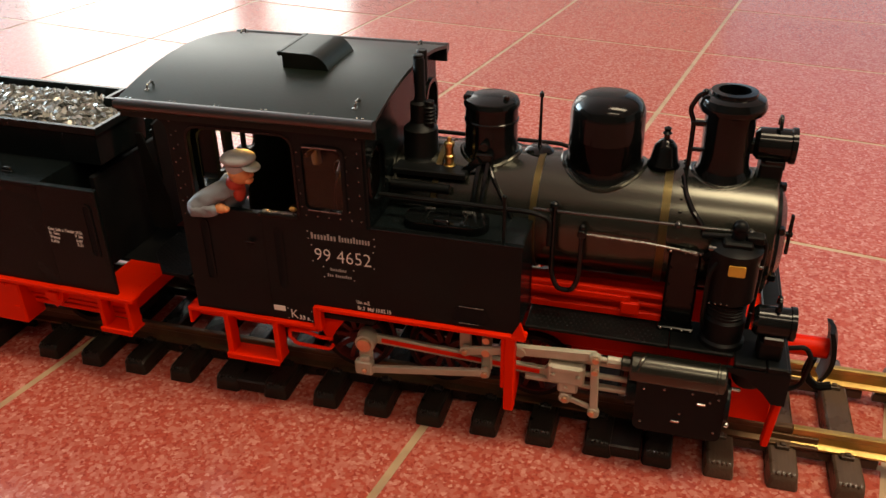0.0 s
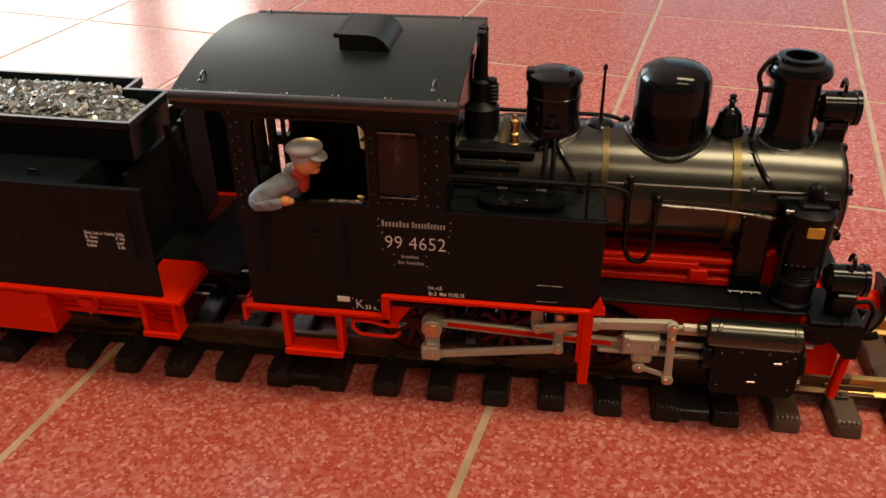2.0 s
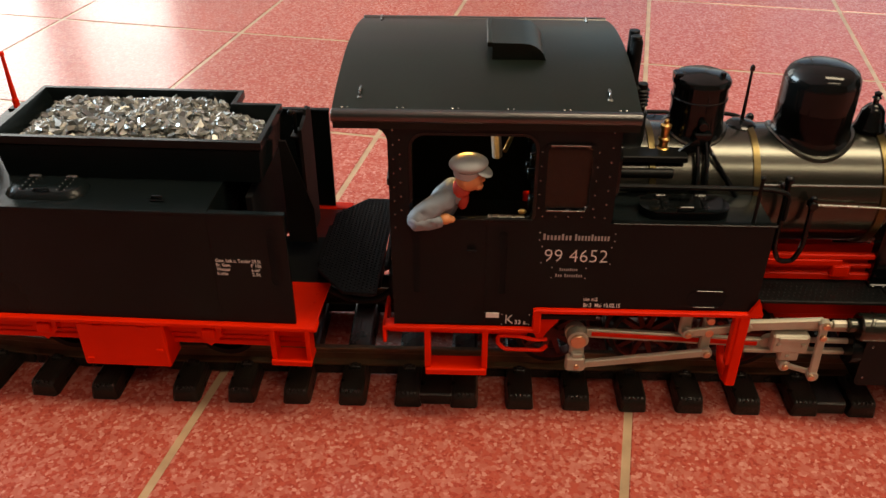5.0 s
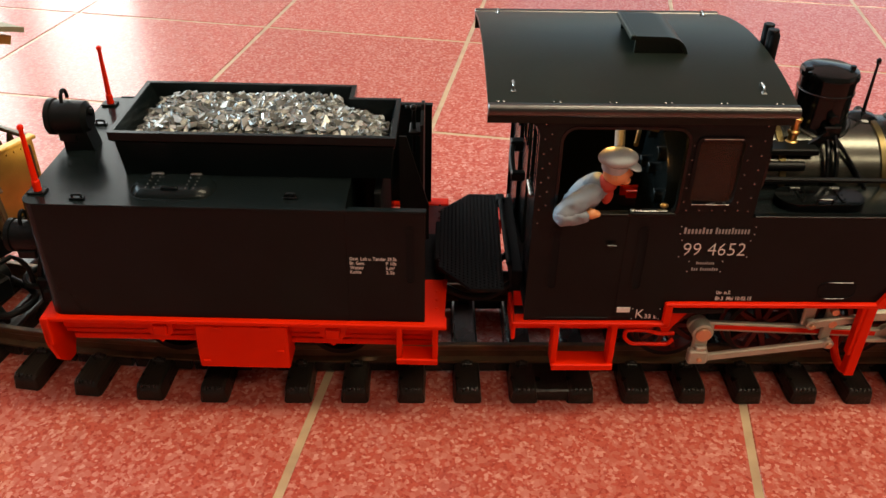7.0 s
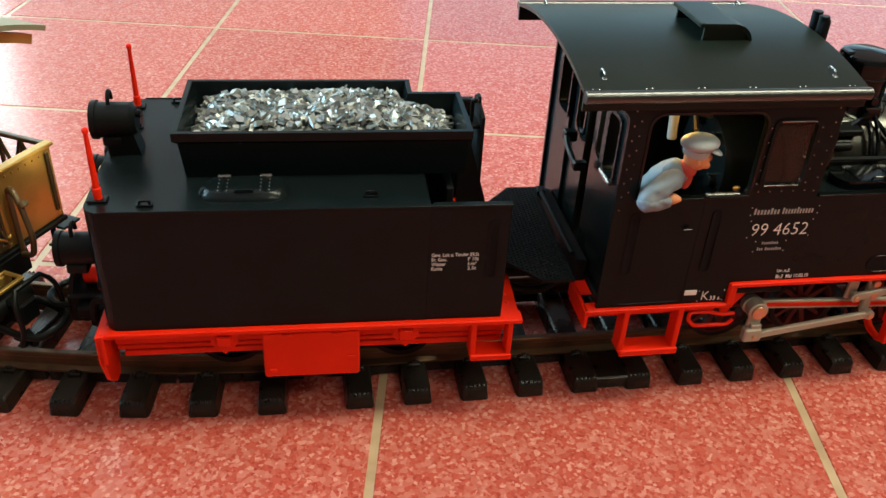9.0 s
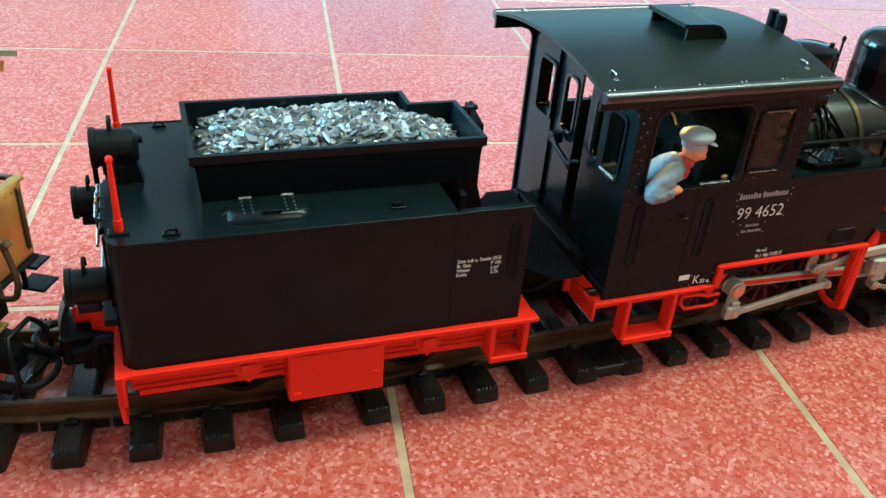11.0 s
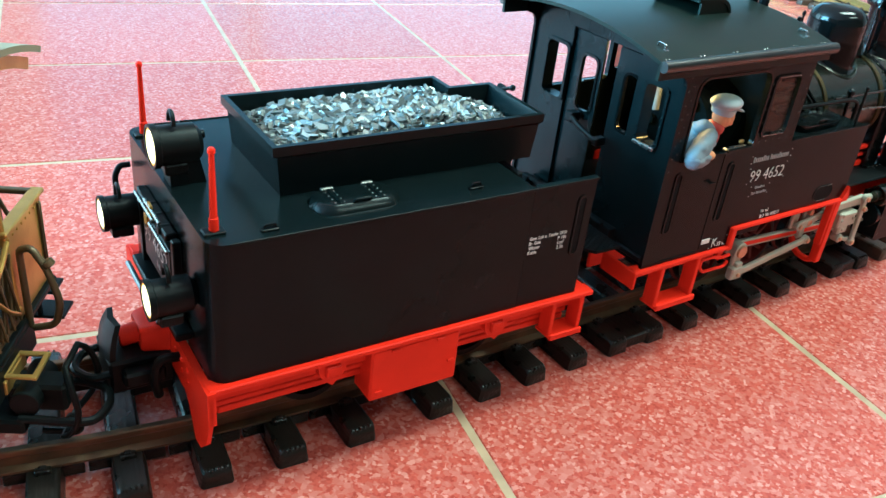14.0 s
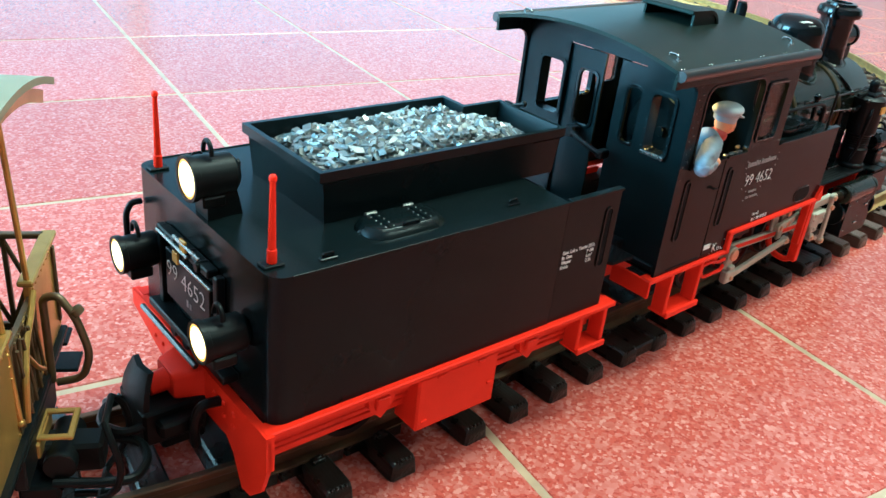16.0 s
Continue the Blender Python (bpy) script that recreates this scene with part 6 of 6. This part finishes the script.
    lp.tube(bend([(20, -5, 30), (24, -5, 25), (22, -4, 21.5), (10, -3, 21)], 5), 1.3, 8)
    part("coupling_loop", lp, M_DARK, COACH, "black coupling loop")
    for y0 in (17,):
        path = resample(bend([(2, y0 + 2, 50), (2, y0 + 2, 82), (7, y0, 84), (12, y0 - 2, 77), (15.5, y0 - 3, 64), (12.5, y0 - 2, 54), (4, y0, 51)], 8), 0.55)
        hz = Shape().tube(path, [1.34 if k % 2 else 1.24 for k in range(len(path))], 12)
        hz.lathe([(1.5, 0), (2.2, 0.3), (2.2, 2.4), (1.5, 2.7)], (11.5, y0 - 1.2, 80), (0.6, 0, -0.8), 14)
        part("heating_hose", hz, M_COACHDARK, COACH, "dark bronze heating hose")
    for x in (-60, -250):
        for side in (-1, 1):
            w = Shape().lathe([(16, -1), (14, 0.4), (14, 5), (3, 5), (0.1, 6)], (x, side * 26, 31.4), (0, -side, 0), 28)
            part("wheel", w, M_DARK, COACH)


build_coach()

# ---- driver figure: one plain mesh ----


def build_driver():
    s = Shape()
    rot = lambda a, ax: Matrix.Rotation(radians(a), 3, ax)
    # torso leaning out, shoulders, arms
    s.ball((-85.0, -41.5, 106), (6.0, 7.6, 12.5), 30, 22, 0, rot(34, "Y"))
    s.ball((-80.6, -46.0, 114.6), (5.2, 6.0, 4.8), 30, 22, 0, rot(35, "Y"))

    def limb(a, b, r0, r1, slot, bow=0.0):
        a, b = Vector(a), Vector(b)
        n = 14
        L = (b - a).length
        prof = [(r0 * 0.3, -r0 * 0.8), (r0 * 0.8, -r0 * 0.4), (r0, 0)] + [(r0 + (r1 - r0) * i / n + bow * math.sin(math.pi * i / n), L * i / n) for i in range(1, n + 1)] + [(r1 * 0.7, L + r1 * 0.5), (r1 * 0.2, L + r1 * 0.8)]
        s.lathe(prof, a, b - a, 22, slot)

    limb((-82.0, -50.0, 114.2), (-94.6, -54.0, 106.8), 3.9, 3.6, 0, 0.5)
    limb((-95.0, -54.3, 105.6), (-86.0, -54.0, 105.6), 3.7, 2.8, 0, 0.2)
    # folds in the jacket
    for i, p in enumerate(s.v):
        p = Vector(p)
        f = mathutils.noise.noise(Vector((p.x * 0.30 + p.z * 0.16, p.y * 0.25, p.z * 0.34 - p.x * 0.1)))
        g = mathutils.noise.noise(p * 0.75)
        out = (p - Vector((-87, -44, p.z))).normalized()
        s.v[i] = tuple(p + out * (0.9 * f + 0.4 * g))
    s.ball((-83.4, -53.4, 106.4), (2.8, 2.3, 2.2), 12, 8, 1)
    s.ball((-81.4, -53.0, 106.0), (1.9, 1.8, 1.4), 10, 6, 1)
    # scarf, head, cap
    s.ball((-77.8, -47.8, 116.6), (4.2, 4.6, 3.4), 14, 8, 2)
    s.ball((-77.0, -47.4, 112.5), (2.6, 3.4, 5.0), 12, 8, 2)
    s.ball((-74.6, -48.6, 121.8), (5.2, 4.6, 5.2), 18, 12, 1)
    s.ball((-69.9, -48.8, 121.4), (1.5, 1.2, 1.3), 8, 6, 1)
    s.ball((-71.2, -49.0, 118.8), (2.2, 2.6, 1.6), 10, 6, 1)
    s.ball((-76.0, -52.6, 121.4), (1.2, 0.8, 1.6), 8, 6, 1)
    s.lathe([(5.0, -1.6), (5.3, 0.2), (5.6, 1.6), (3.0, 2.6)], (-75.4, -48.4, 124.8), (0.06, -0.10, 1), 26, 3)
    s.ball((-74.8, -48.5, 128.0), (7.5, 6.6, 3.1), 28, 14, 3, rot(-3, "Y"))
    s.ball((-69.2, -49.0, 125.2), (3.8, 5.0, 0.9), 18, 8, 3, rot(20, "Y"))
    ob = part("driver_figure", s, [M_JACKET, M_SKIN, M_SCARF, M_CAP], None, smooth=60)
    ob.matrix_world = LOCO.matrix_world
    tagged(ob, "painted driver doll in grey cap leaning from the cab window", "figure")


build_driver()

# ---- floor tiles, each an object on a shared mesh ----


def build_tiles():
    h = (TILE - GROUT_GAP) / 2 * 1000
    s = Shape().box(-h, h, -h, h, -8, 0, 0.45)
    first = part("tile", s, M_TILE, FLOOR)
    a = radians(TILE_TURN)
    u, v = Vector((math.cos(a), math.sin(a), 0)), Vector((-math.sin(a), math.cos(a), 0))
    near, far = [], []
    for i in range(-34, 35):
        for j in range(-30, 31):
            c = TILE_AT + u * (i + 0.5) * TILE + v * (j + 0.5) * TILE
            if not (ROOM[0] - 0.12 < c.x < ROOM[1] + 0.12 and ROOM[2] - 0.12 < c.y < ROOM[3] + 0.12):
                continue
            (near if (c - Vector((0.1, 0.75, 0))).length < 1.75 else far).append(c)
    near.sort(key=lambda c: (c - Vector((0.1, 0.75, 0))).length)
    far += near[290:]
    for k, c in enumerate(near[:290]):
        ob = first if k == 0 else new("tile", first.data)
        ob.parent = FLOOR
        ob.matrix_world = Matrix.Translation(c) @ pose(0, 0, 0, 0, 0, TILE_TURN)
    rest = Shape()
    for c in far:
        pts = [c + (u * sx + v * sy) * h * MM for sx, sy in ((-1, -1), (1, -1), (1, 1), (-1, 1))]
        rest.add([(p.x * 1000, p.y * 1000, -8) for p in pts] + [(p.x * 1000, p.y * 1000, 0) for p in pts], [(3, 2, 1, 0), (4, 5, 6, 7)] + [(i, (i + 1) % 4, 4 + (i + 1) % 4, 4 + i) for i in range(4)])
    tagged(part("far_tiles", rest, M_TILE, FLOOR), kind="stuff")


build_tiles()
